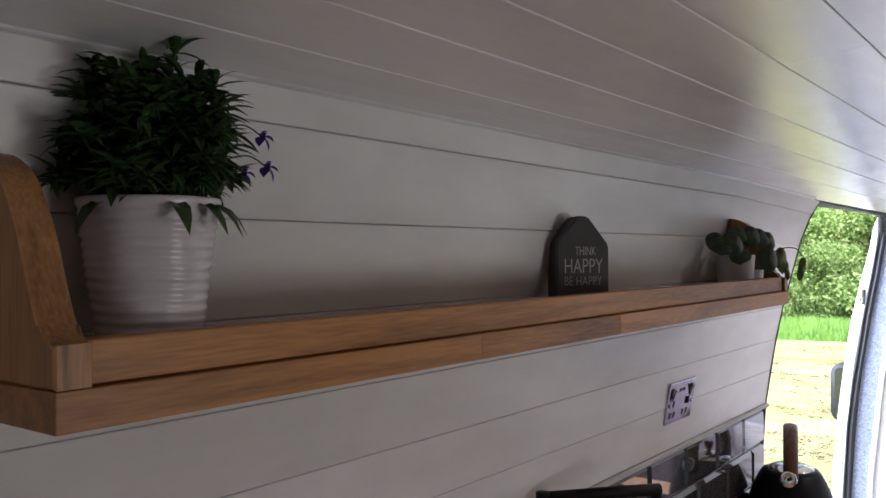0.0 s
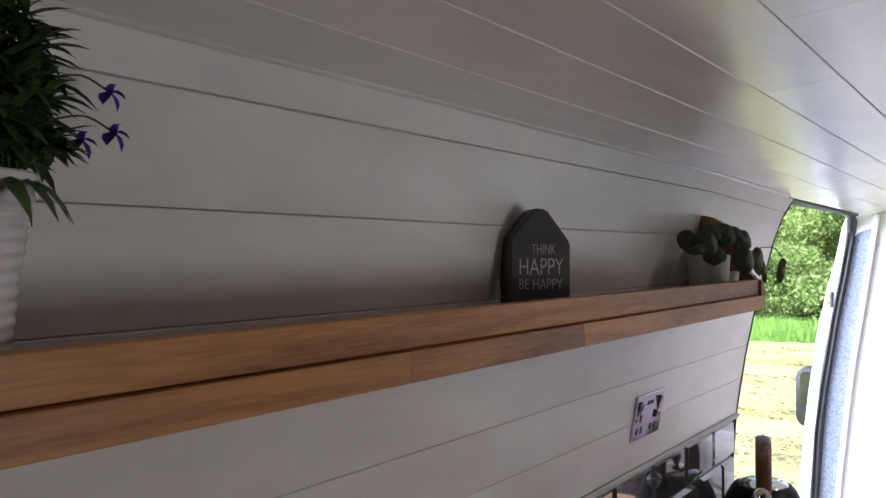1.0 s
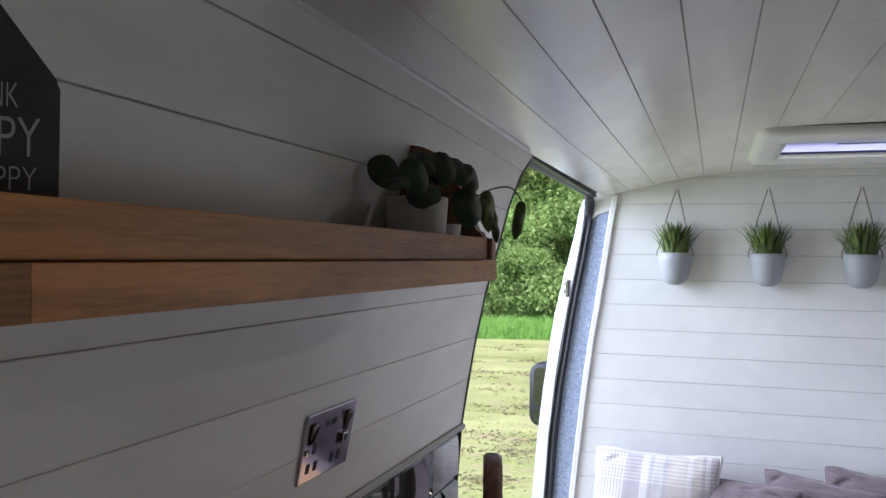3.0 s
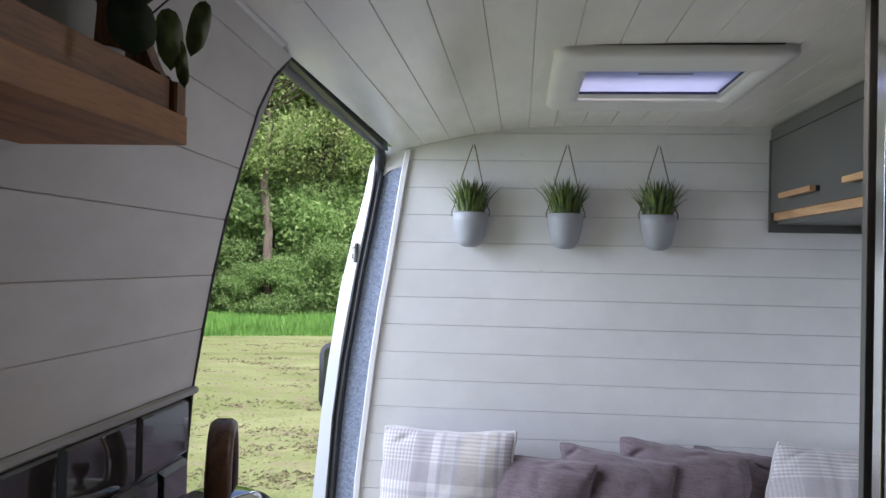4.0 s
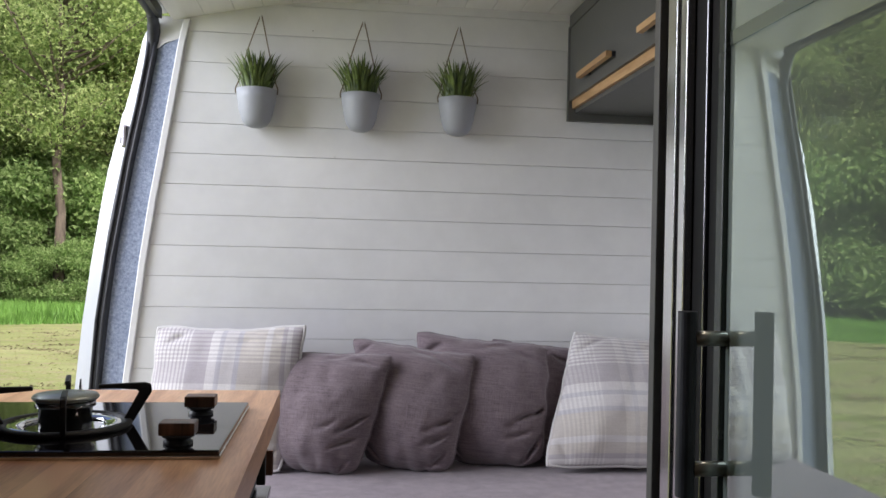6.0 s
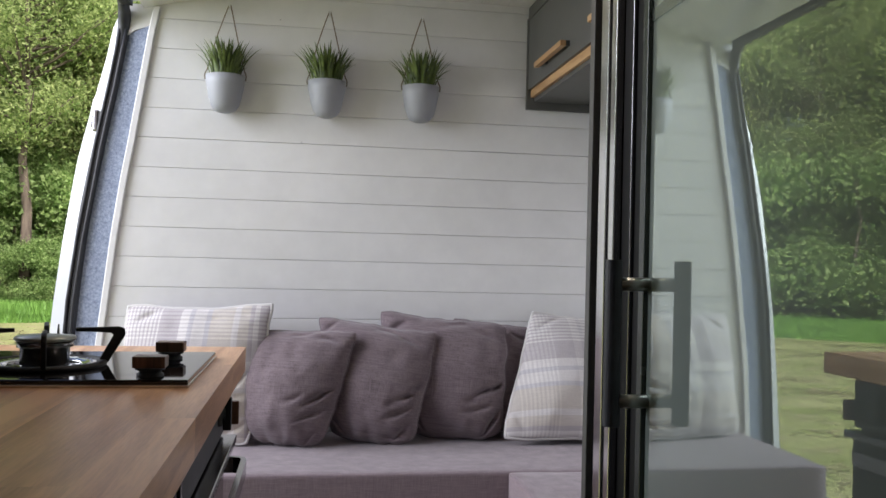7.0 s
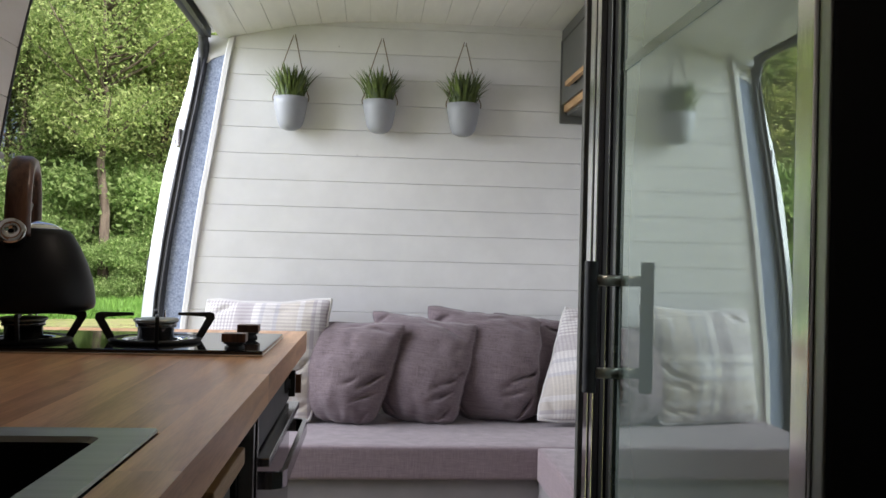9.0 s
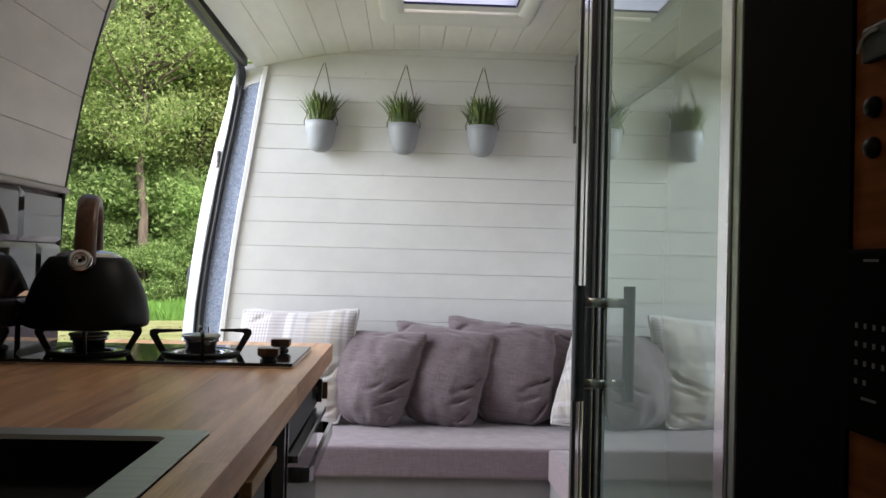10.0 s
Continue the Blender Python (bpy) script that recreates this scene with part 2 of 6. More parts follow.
def fabric(name, c1, c2, weave=900.0, plaid=False, across=0.75):
    """Woven cloth: slubs along both threads, a soft sheen, and for plaid a set of crossing bands."""
    m = bpy.data.materials.new(name)
    m.use_nodes = True
    nt = m.node_tree
    bs = nt.nodes["Principled BSDF"]
    bs.inputs["Roughness"].default_value, bs.inputs["Specular IOR Level"].default_value = 0.95, 0.15
    bs.inputs["Sheen Weight"].default_value, bs.inputs["Sheen Roughness"].default_value = 0.3, 0.5
    tc = nt.nodes.new("ShaderNodeTexCoord")

    def slub(sc):
        mp, n = nt.nodes.new("ShaderNodeMapping"), nt.nodes.new("ShaderNodeTexNoise")
        mp.inputs["Scale"].default_value = sc
        nt.links.new(tc.outputs["Object"], mp.inputs["Vector"])
        nt.links.new(mp.outputs[0], n.inputs["Vector"])
        n.inputs["Scale"].default_value, n.inputs["Detail"].default_value = 1.0, 4
        return n.outputs[0]

    def math2(op, a, b):
        n = nt.nodes.new("ShaderNodeMath")
        n.operation = op
        for k, v in enumerate((a, b)):
            if isinstance(v, (int, float)):
                n.inputs[k].default_value = v
            else:
                nt.links.new(v, n.inputs[k])
        return n.outputs[0]

    h = math2("ADD", math2("MULTIPLY", slub((weave, weave, 30)), 0.5), math2("MULTIPLY", slub((30, 30, weave)), 0.5))
    ramp = nt.nodes.new("ShaderNodeValToRGB")
    h = math2("ADD", math2("MULTIPLY", h, 0.74), math2("MULTIPLY", math2("ADD", slub((260, 260, 14)), slub((14, 14, 260))), 0.13))
    ramp.color_ramp.elements[0].position, ramp.color_ramp.elements[1].position = 0.38, 0.62
    ramp.color_ramp.elements[0].color, ramp.color_ramp.elements[1].color = (*c1, 1), (*c2, 1)
    nt.links.new(h, ramp.inputs[0])
    colour = ramp.outputs[0]
    if plaid:
        sep = nt.nodes.new("ShaderNodeSeparateXYZ")
        nt.links.new(tc.outputs["Object"], sep.inputs[0])

        def bands(src, stops):
            r = nt.nodes.new("ShaderNodeValToRGB")
            r.color_ramp.interpolation = "CONSTANT"
            frac = math2("FRACT", math2("ADD", math2("MULTIPLY", src, 1 / 0.44), 0.5), 0.0)
            nt.links.new(frac, r.inputs[0])
            els = r.color_ramp.elements
            els[0].position, els[0].color = stops[0][0], (*stops[0][1], 1)
            els[1].position, els[1].color = stops[1][0], (*stops[1][1], 1)
            for p, c in stops[2:]:
                e = els.new(p)
                e.color = (*c, 1)
            return r.outputs[0]

        W, G, T, L = (1.0, 0.99, 0.99), (0.73, 0.70, 0.73), (0.88, 0.84, 0.785), (0.81, 0.81, 0.86)
        stripes = [(0.0, G)] + [(0.04 + 0.0135 * i, W if i % 2 == 0 else G) for i in range(20)]
        stripes += [(0.33, G), (0.43, W), (0.49, L), (0.52, W), (0.60, L), (0.63, T), (0.78, W), (0.82, T), (0.88, G), (0.91, W), (0.94, G)]
        cx, cz = bands(sep.outputs[0], stripes), bands(math2("MULTIPLY", sep.outputs[2], -1.0), stripes)
        if across > 1:
            cx, cz, across = cz, cx, across - 1
        mx = nt.nodes.new("ShaderNodeMix")
        mx.data_type, mx.blend_type = "RGBA", "MULTIPLY"
        mx.inputs[0].default_value = across
        nt.links.new(cx, mx.inputs[6])
        nt.links.new(cz, mx.inputs[7])
        mx2 = nt.nodes.new("ShaderNodeMix")
        mx2.data_type, mx2.blend_type = "RGBA", "MULTIPLY"
        mx2.inputs[0].default_value = 1.0
        nt.links.new(mx.outputs[2], mx2.inputs[6])
        nt.links.new(colour, mx2.inputs[7])
        colour = mx2.outputs[2]
    nt.links.new(colour, bs.inputs["Base Color"])
    bp = nt.nodes.new("ShaderNodeBump")
    bp.inputs["Strength"].default_value, bp.inputs["Distance"].default_value = 0.7, 0.0012
    nt.links.new(h, bp.inputs["Height"])
    nt.links.new(bp.outputs[0], bs.inputs["Normal"])
    return m


M["mauve"] = fabric("grey_mauve_linen", (0.098, 0.074, 0.083), (0.250, 0.198, 0.212))
M["seatcloth"] = fabric("grey_mauve_seat_cloth", (0.155, 0.115, 0.129), (0.270, 0.212, 0.230))
M["plaid"] = fabric("plaid_cloth", (0.56, 0.545, 0.53), (0.70, 0.685, 0.67), plaid=True)
M["plaid_across"] = fabric("plaid_cloth_across", (0.56, 0.545, 0.53), (0.70, 0.685, 0.67), plaid=True, across=1.45)
M["piping"] = fabric("pale_piping", (0.5, 0.48, 0.47), (0.66, 0.64, 0.62))


def glassy(name, tint, rough=0.0, reflect=0.0, milk=0.0):
    """Thin tinted glass: part of the light goes straight through, part is mirrored."""
    m = bpy.data.materials.new(name)
    m.use_nodes = True
    nt = m.node_tree
    out = nt.nodes["Material Output"]
    nt.nodes.remove(nt.nodes["Principled BSDF"])
    tr, gl, mix = nt.nodes.new("ShaderNodeBsdfTransparent"), nt.nodes.new("ShaderNodeBsdfGlossy"), nt.nodes.new("ShaderNodeMixShader")
    fr = nt.nodes.new("ShaderNodeFresnel")
    fr.inputs["IOR"].default_value = 1.5
    tr.inputs["Color"].default_value = (*tint, 1)
    gl.inputs["Roughness"].default_value = rough
    gl.inputs["Color"].default_value = (0.78, 0.88, 0.81, 1)
    mr = nt.nodes.new("ShaderNodeMapRange")
    mr.inputs["To Min"].default_value = reflect
    nt.links.new(fr.outputs[0], mr.inputs["Value"])
    nt.links.new(mr.outputs[0], mix.inputs[0])
    film, haze = nt.nodes.new("ShaderNodeMixShader"), nt.nodes.new("ShaderNodeBsdfDiffuse")
    film.inputs[0].default_value = milk
    haze.inputs["Color"].default_value = (0.35, 0.42, 0.38, 1)
    nt.links.new(tr.outputs[0], film.inputs[1])
    nt.links.new(haze.outputs[0], film.inputs[2])
    nt.links.new(film.outputs[0], mix.inputs[1])
    nt.links.new(gl.outputs[0], mix.inputs[2])
    nt.links.new(mix.outputs[0], out.inputs["Surface"])
    return m


M["glass"] = glassy("green_tinted_shower_glass", (0.25, 0.33, 0.28), 0.003, 0.38, 0.80)
M["dark_glass"] = glassy("dark_glass_strip", (0.22, 0.26, 0.22), 0.02, 0.30, 0.35)
M["mirror"] = surf("mirror_glass", (0.10, 0.11, 0.125), (0.12, 0.13, 0.145), 0.04, (2, 2, 2), metal=1.0, rvar=0.01)


def lit(name, colour, strength):
    m = bpy.data.materials.new(name)
    m.use_nodes = True
    bs = m.node_tree.nodes["Principled BSDF"]
    bs.inputs["Base Color"].default_value = (*colour, 1)
    bs.inputs["Emission Color"].default_value = (*colour, 1)
    bs.inputs["Emission Strength"].default_value = strength
    return m


M["lamp"] = lit("lamp_diffuser", (1.0, 0.83, 0.6), 9.0)


def translucent(name, colour):
    m = bpy.data.materials.new(name)
    m.use_nodes = True
    nt = m.node_tree
    nt.nodes.remove(nt.nodes["Principled BSDF"])
    t, d, mix = nt.nodes.new("ShaderNodeBsdfTranslucent"), nt.nodes.new("ShaderNodeBsdfDiffuse"), nt.nodes.new("ShaderNodeMixShader")
    t.inputs[0].default_value = d.inputs[0].default_value = (*colour, 1)
    mix.inputs[0].default_value = 0.15
    nt.links.new(t.outputs[0], mix.inputs[1])
    nt.links.new(d.outputs[0], mix.inputs[2])
    nt.links.new(mix.outputs[0], nt.nodes["Material Output"].inputs["Surface"])
    return m


M["acrylic"] = translucent("milky_acrylic", (0.58, 0.60, 0.70))


# ---- mesh helpers ----
def mesh_of(bm, name, material, smooth=False):
    bmesh.ops.recalc_face_normals(bm, faces=bm.faces)
    me = bpy.data.meshes.new(name)
    bm.to_mesh(me)
    bm.free()
    if smooth:
        for p in me.polygons:
            p.use_smooth = True
    me.materials.append(material)
    return me


def part(name, bm, material, parent, label="", smooth=False, m=None):
    ob = new(name, mesh_of(bm, name, material, smooth))
    ob.parent = parent
    if m is not None:
        ob.matrix_basis = m
    if label:
        tagged(ob, label)
    return ob


def thing(name, m, label, category, group="", kind=""):
    ob = new(name)
    ob.empty_display_size = 0.05
    ob.matrix_basis = m
    return tagged(ob, label, category, group, kind)


def solo(name, bm, material, m, label, category, group="", kind="", smooth=False):
    ob = new(name, mesh_of(bm, name, material, smooth))
    ob.matrix_basis = m
    return tagged(ob, label, category, group, kind)


def box(bm, lo, hi, bevel=0.0, seg=2, m=None):
    r = bmesh.ops.create_cube(bm, size=1.0)
    vs = r["verts"]
    lo, hi = Vector(lo), Vector(hi)
    for v in vs:
        v.co = Vector([lo[k] + (v.co[k] + 0.5) * (hi[k] - lo[k]) for k in range(3)])
    if bevel:
        es = list({e for v in vs for e in v.link_edges})
        rb = bmesh.ops.bevel(bm, geom=es, offset=bevel, segments=seg, affect="EDGES", profile=0.6)
        vs = [v for v in rb["verts"]]
    if m is not None:
        bmesh.ops.transform(bm, matrix=m, verts=vs)
    return bm


def boxed(lo, hi, bevel=0.0, seg=2, m=None):
    return box(bmesh.new(), lo, hi, bevel, seg, m)


def prism(bm, ring_a, ring_b):
    """A solid between two rings of as many points."""
    a, b = [bm.verts.new(p) for p in ring_a], [bm.verts.new(p) for p in ring_b]
    n = len(a)
    for k in range(n):
        bm.faces.new((a[k], a[(k + 1) % n], b[(k + 1) % n], b[k]))
    bm.faces.new(a[::-1])
    bm.faces.new(b)
    return bm


def lathe(profile, n=40, squash=1.0, bm=None, centre=(0, 0, 0)):
    """Turns (radius, height) points about z; closes at radius 0."""
    bm = bm or bmesh.new()
    rings = []
    for r, z in profile:
        if r < 1e-6:
            rings.append([bm.verts.new((centre[0], centre[1], centre[2] + z))])
        else:
            rings.append([bm.verts.new((centre[0] + r * math.cos(2 * math.pi * k / n), centre[1] + squash * r * math.sin(2 * math.pi * k / n), centre[2] + z)) for k in range(n)])
    for a, b in zip(rings, rings[1:]):
        for k in range(n):
            q = [a[k % len(a)], a[(k + 1) % len(a)], b[(k + 1) % len(b)], b[k % len(b)]]
            u = []
            for v in q:
                if v not in u:
                    u.append(v)
            if len(u) > 2:
                bm.faces.new(u)
    return bm


def tube(points, radius, n=8, bm=None, closed=False):
    """A round bar along points; radius a number or one for each point."""
    bm = bm or bmesh.new()
    pts = [Vector(p) for p in points]
    rad = radius if isinstance(radius, (list, tuple)) else [radius] * len(pts)
    rings, side = [], None
    for k, p in enumerate(pts):
        if closed:
            d = pts[(k + 1) % len(pts)] - pts[k - 1]
        else:
            d = pts[min(k + 1, len(pts) - 1)] - pts[max(k - 1, 0)]
        d = d.normalized()
        if side is None:
            side = d.orthogonal().normalized()
        side = (side - d * side.dot(d)).normalized()
        up = d.cross(side)
        rings.append([bm.verts.new(p + rad[k] * (side * math.cos(2 * math.pi * i / n) + up * math.sin(2 * math.pi * i / n))) for i in range(n)])
    pairs = list(zip(rings, rings[1:])) + ([(rings[-1], rings[0])] if closed else [])
    for a, b in pairs:
        for i in range(n):
            bm.faces.new((a[i], a[(i + 1) % n], b[(i + 1) % n], b[i]))
    if not closed:
        bm.faces.new(rings[0][::-1])
        bm.faces.new(rings[-1])
    return bm


def spline(points, n=8):
    """Points on a smooth curve through the given ones."""
    p = [Vector(q) for q in points]
    p = [2 * p[0] - p[1]] + p + [2 * p[-1] - p[-2]]
    out = []
    for i in range(1, len(p) - 2):
        for k in range(n):
            t = k / n
            out.append(0.5 * (2 * p[i] + (p[i + 1] - p[i - 1]) * t + (2 * p[i - 1] - 5 * p[i] + 4 * p[i + 1] - p[i + 2]) * t * t
                              + (3 * p[i] - 3 * p[i + 1] + p[i + 2] - p[i - 1]) * t ** 3))
    return out + [p[-2]]


def lerp(table, v):
    """Straight-line reading of a table of (v, value) in rising order."""
    if v <= table[0][0]:
        return table[0][1]
    for (a, fa), (b, fb) in zip(table, table[1:]):
        if v <= b:
            return fa + (fb - fa) * (v - a) / (b - a)
    return table[-1][1]


# ---- the van's shell ----
REAR, RIGHT, PITCH = -4.35, 1.02, 0.0896
# height -> place of the lined left wall, of the trim on the bulkhead's edge and of the lining's end at the door
WALL_X = [(0.0, -0.70), (0.93, -0.69), (1.2455, -0.668), (1.345, -0.653), (1.431, -0.638), (1.5195, -0.6195), (1.604, -0.597), (1.687, -0.578), (1.773, -0.558), (1.830, -0.546)]
TRIM_X = [(0.0, -0.69), (0.74, -0.655), (0.94, -0.634), (1.12, -0.615), (1.30, -0.591), (1.39, -0.576), (1.57, -0.549), (1.745, -0.523), (1.82, -0.509)]
WALL_Y = [(0.0, -1.42), (1.60, -1.42), (1.70, -1.405), (1.76, -1.37), (1.808, -1.30)]
ROOF = [(-0.552, 1.8145), (-0.50, 1.8265), (-0.42, 1.842), (-0.34, 1.860), (-0.25, 1.875), (-0.16, 1.886), (-0.07, 1.892), (0.02, 1.895), (0.11, 1.896),
        (0.20, 1.897), (0.29, 1.897), (0.38, 1.897), (0.47, 1.897), (0.56, 1.896), (0.65, 1.894), (0.74, 1.884), (0.83, 1.862), (0.92, 1.825), (1.02, 1.77)]

floor = solo("floor", boxed((-0.76, REAR, -0.05), (RIGHT, 0.0, 0.0)), M["floor"], pose(0, 0, 0), "wood-look vinyl floor of the van", "floor", kind="structure")
wall_front = solo("wall_front", boxed((-0.52, 0.004, 0.0), (RIGHT, 0.03, 1.78)), M["groove"], pose(0, 0, 0), "white tongue-and-groove board bulkhead behind the bench", "wall", kind="structure")
b = bmesh.new()
edge = [(lerp(TRIM_X, z), z) for z in (0.0, 0.74, 1.12, 1.39, 1.57, 1.745)] + [(-0.515, 1.77), (-0.515, 0.0)]
prism(b, [(x, 0.004, z) for x, z in edge], [(x, 0.03, z) for x, z in edge])
part("backing", b, M["groove"], wall_front)
b = bmesh.new()
top = [(-0.52, 1.78)] + [(x, z + 0.03) for x, z in ROOF if x > -0.52] + [(RIGHT, 1.78)]
prism(b, [(x, 0.004, z) for x, z in top], [(x, 0.03, z) for x, z in top])
part("backing", b, M["groove"], wall_front)


def front_board(z0, z1):
    """A board of the bulkhead, with eased edges, its end cut to the slant of the trim."""
    g, c, t = 0.0005, 0.0012, 0.009
    b = bmesh.new()
    ring = [(0.004, z0 + g), (0.004, z1 - g), (-t + 0.004 + c, z1 - g), (-t + 0.004, z1 - g - c), (-t + 0.004, z0 + g + c), (-t + 0.004 + c, z0 + g)]
    prism(b, [(lerp(TRIM_X, z), y, z) for y, z in ring], [(RIGHT, y, z) for y, z in ring])
    return b


z = 0.980 - 10 * PITCH
while z < 1.89:
    part("board", front_board(max(z, 0.001), z + PITCH), M["board"], wall_front)
    z += PITCH

b = bmesh.new()
ring = [(z, lerp(TRIM_X, z)) for z in (0.0, 0.3, 0.6, 0.74, 0.94, 1.12, 1.30, 1.39, 1.57, 1.745, 1.818)]
va = []
for z, x in ring:
    va.append([b.verts.new(p) for p in ((x - 0.012, 0.002, z), (x - 0.012, -0.013, z), (x - 0.009, -0.017, z), (x + 0.006, -0.017, z), (x + 0.009, -0.013, z), (x + 0.009, 0.002, z))])
for p, q in zip(va, va[1:]):
    for k in range(6):
        b.faces.new((p[k], p[(k + 1) % 6], q[(k + 1) % 6], q[k]))
b.faces.new(va[0][::-1])
b.faces.new(va[-1])
solo("trim", b, M["white"], pose(0, 0, 0), "white edge trim between bulkhead boards and carpeted pillar", "trim", kind="structure")

wall_left = solo("wall_left", boxed((-0.80, REAR, 0.0), (-0.72, -1.42, 1.74)), M["groove"], pose(0, 0, 0), "white board-lined side wall with a long shelf", "wall", kind="structure")
b = bmesh.new()
n = len(WALL_X)
for y0, y1 in ((REAR, None),):
    pa = [(x - 0.004, y0, z) for z, x in WALL_X] + [(x - 0.05 if z > 0.9 else -0.719, y0, z) for z, x in reversed(WALL_X)]
    pb = [(x, lerp(WALL_Y, z) - 0.002, z) for x, _, z in pa]
    prism(b, pa, pb)
part("backing", b, M["groove"], wall_left)


# seams of the left lining: heights along the van and at the door's edge
SEAM_REAR = (1.250, 1.345, 1.431, 1.520, 1.609, 1.702, 1.790, 1.8262)
SEAM_DOOR = (1.250, 1.343, 1.430, 1.5195, 1.602, 1.687, 1.773, 1.812)


def left_board(rear, door):
    """A board of the left lining between two seams, following the wall's inward lean and the rounded corner of the door opening."""
    b = bmesh.new()
    rows = []
    t, g, c = 0.008, 0.0004, 0.0010
    for y, (z0, z1) in ((REAR, rear), (-2.0, rear), (None, door)):
        x0, x1 = lerp(WALL_X, z0), lerp(WALL_X, z1)
        d = Vector((x1 - x0, 0, z1 - z0))
        u = d.normalized()
        nrm, L, o = Vector((u.z, 0, -u.x)), d.length, Vector((x0, 0, z0))
        ring = [o + u * g - nrm * 0.004, o + u * (L - g) - nrm * 0.004, o + u * (L - g) + nrm * (t - 0.004 - c), o + u * (L - g - c) + nrm * (t - 0.004), o + u * (g + c) + nrm * (t - 0.004), o + u * g + nrm * (t - 0.004 - c)]
        rows.append([b.verts.new((p.x, lerp(WALL_Y, p.z) if y is None else y, p.z)) for p in ring])
    for p, q in zip(rows, rows[1:]):
        for k in range(6):
            b.faces.new((p[k], p[(k + 1) % 6], q[(k + 1) % 6], q[k]))
    b.faces.new(rows[0][::-1])
    b.faces.new(rows[-1])
    return b


for k in range(7):
    part("board", left_board(SEAM_REAR[k:k + 2], SEAM_DOOR[k:k + 2]), M["board_left"], wall_left)

# right and rear walls, plain; the right has an opening added for fill light
wall_right = solo("wall_right", boxed((RIGHT, REAR, 0.0), (RIGHT + 0.05, 0.03, 1.03)), M["board"], pose(0, 0, 0), "plain white side wall with an opening added for the fill lamp", "wall", kind="structure")
part("panel", boxed((RIGHT, REAR, 1.53), (RIGHT + 0.05, 0.03, 1.80)), M["board"], wall_right)
part("panel", boxed((RIGHT, REAR, 1.03), (RIGHT + 0.05, -3.32, 1.53)), M["board"], wall_right)
part("panel", boxed((RIGHT, -2.78, 1.03), (RIGHT + 0.05, 0.03, 1.53)), M["board"], wall_right)
solo("wall_rear", boxed((-0.80, REAR - 0.05, 0.0), (RIGHT + 0.05, REAR, 1.92)), M["board"], pose(0, 0, 0), "plain white rear doors", "wall", kind="structure")

# ceiling: boards along the van, cut round the roof window
HATCH = (-0.02, 0.35, -0.868, -0.510)
b = bmesh.new()


def roof_z(x, y=-0.5):
    """The ceiling's height: arched at the front, flatter towards the rear."""
    z = lerp(ROOF, x)
    lift = 0.011 * min(max((-1.3 - y) / 0.7, 0), 1) * min(max((-0.30 - x) / 0.25, 0), 1)
    return 1.808 + (z - 1.808) * (1 - 0.2 * (-0.5 - y) / 2.5) + lift if z > 1.808 else z


def ceiling_board(b, x0, x1, y0, y1):
    g, c = 0.0005, 0.0008
    rings = []
    for y in (y0, y1):
        xs = [x0 + g, x0 + g + c, x1 - g - c, x1 - g]
        low = [(xs[0], c), (xs[1], 0), (xs[2], 0), (xs[3], c), (xs[3], 0.012), (xs[0], 0.012)]
        rings.append([(x, y, roof_z(x, y) + h) for x, h in low])
    prism(b, *rings)


def ceiling_back(b, x0, x1, y0, y1):
    q = [(x0, 0.008), (x1, 0.008), (x1, 0.04), (x0, 0.04)]
    prism(b, [(x, y0, roof_z(x, y0) + h) for x, h in q], [(x, y1, roof_z(x, y1) + h) for x, h in q])


SEAMS_X = [-0.552, -0.462, -0.376, -0.294, -0.209, -0.123, -0.042]
while SEAMS_X[-1] + 0.0865 < RIGHT - 0.01:
    SEAMS_X.append(SEAMS_X[-1] + 0.0865)
SEAMS_X.append(RIGHT)
# where the boards are butted end to end, course by course
BUTTS = [(-1.53,), (-2.75, -1.56), (-1.467,), (-2.62, -1.05), (-2.91, -1.70), (-2.30,), (-1.95,), (-2.70, -1.25), (-1.62,), (-2.45,)]
for k, (x0, x1) in enumerate(zip(SEAMS_X, SEAMS_X[1:])):
    cuts = [REAR, *BUTTS[k % len(BUTTS)], 0.0]
    if x1 > HATCH[0] and x0 < HATCH[1]:
        spans = [(y0, y1) for y0, y1 in zip(cuts, cuts[1:-1] + [HATCH[2]]) if y0 < y1 <= HATCH[2]] + [(HATCH[3], 0.0)]
    else:
        spans = list(zip(cuts, cuts[1:]))
    for y0, y1 in spans:
        steps = [y0 + 0.0004, *[y for y in (-2.0, -1.3) if y0 < y < y1], y1 - 0.0004]
        for p, q in zip(steps, steps[1:]):
            ceiling_board(b, x0, x1, p, q)
        for p, q in zip([y0, *steps[1:-1]], [*steps[1:-1], y1]):
            ceiling_back(b, x0, x1, p, q)
solo("ceiling", b, M["ceiling"], pose(0, 0, 0), "white painted board ceiling with glossy brush marks", "ceiling", kind="structure")
# a bead of painted filler, uneven along its length, where wall and ceiling meet
filler = bmesh.new()
rows = []
for k in range(150):
    y = REAR + (-1.36 - REAR) * k / 149
    z = roof_z(-0.546, y) - 0.001
    r = 0.0045 + 0.0022 * noise.noise(Vector((0, y * 9, 0))) + 0.0012 * noise.noise(Vector((3, y * 40, 0)))
    rows.append([filler.verts.new(p) for p in ((-0.549, y, z - r * 1.3), (-0.5455, y, z - r * 0.7), (-0.5415, y, z - r * 0.1), (-0.537, y, z + 0.002), (-0.550, y, z + 0.006))])
for p, q in zip(rows, rows[1:]):
    for k in range(5):
        filler.faces.new((p[k], p[(k + 1) % 5], q[(k + 1) % 5], q[k]))
solo("cove_trim", filler, M["board_left"], pose(0, 0, 0), "painted filler between wall and ceiling", "trim", kind="structure", smooth=True)

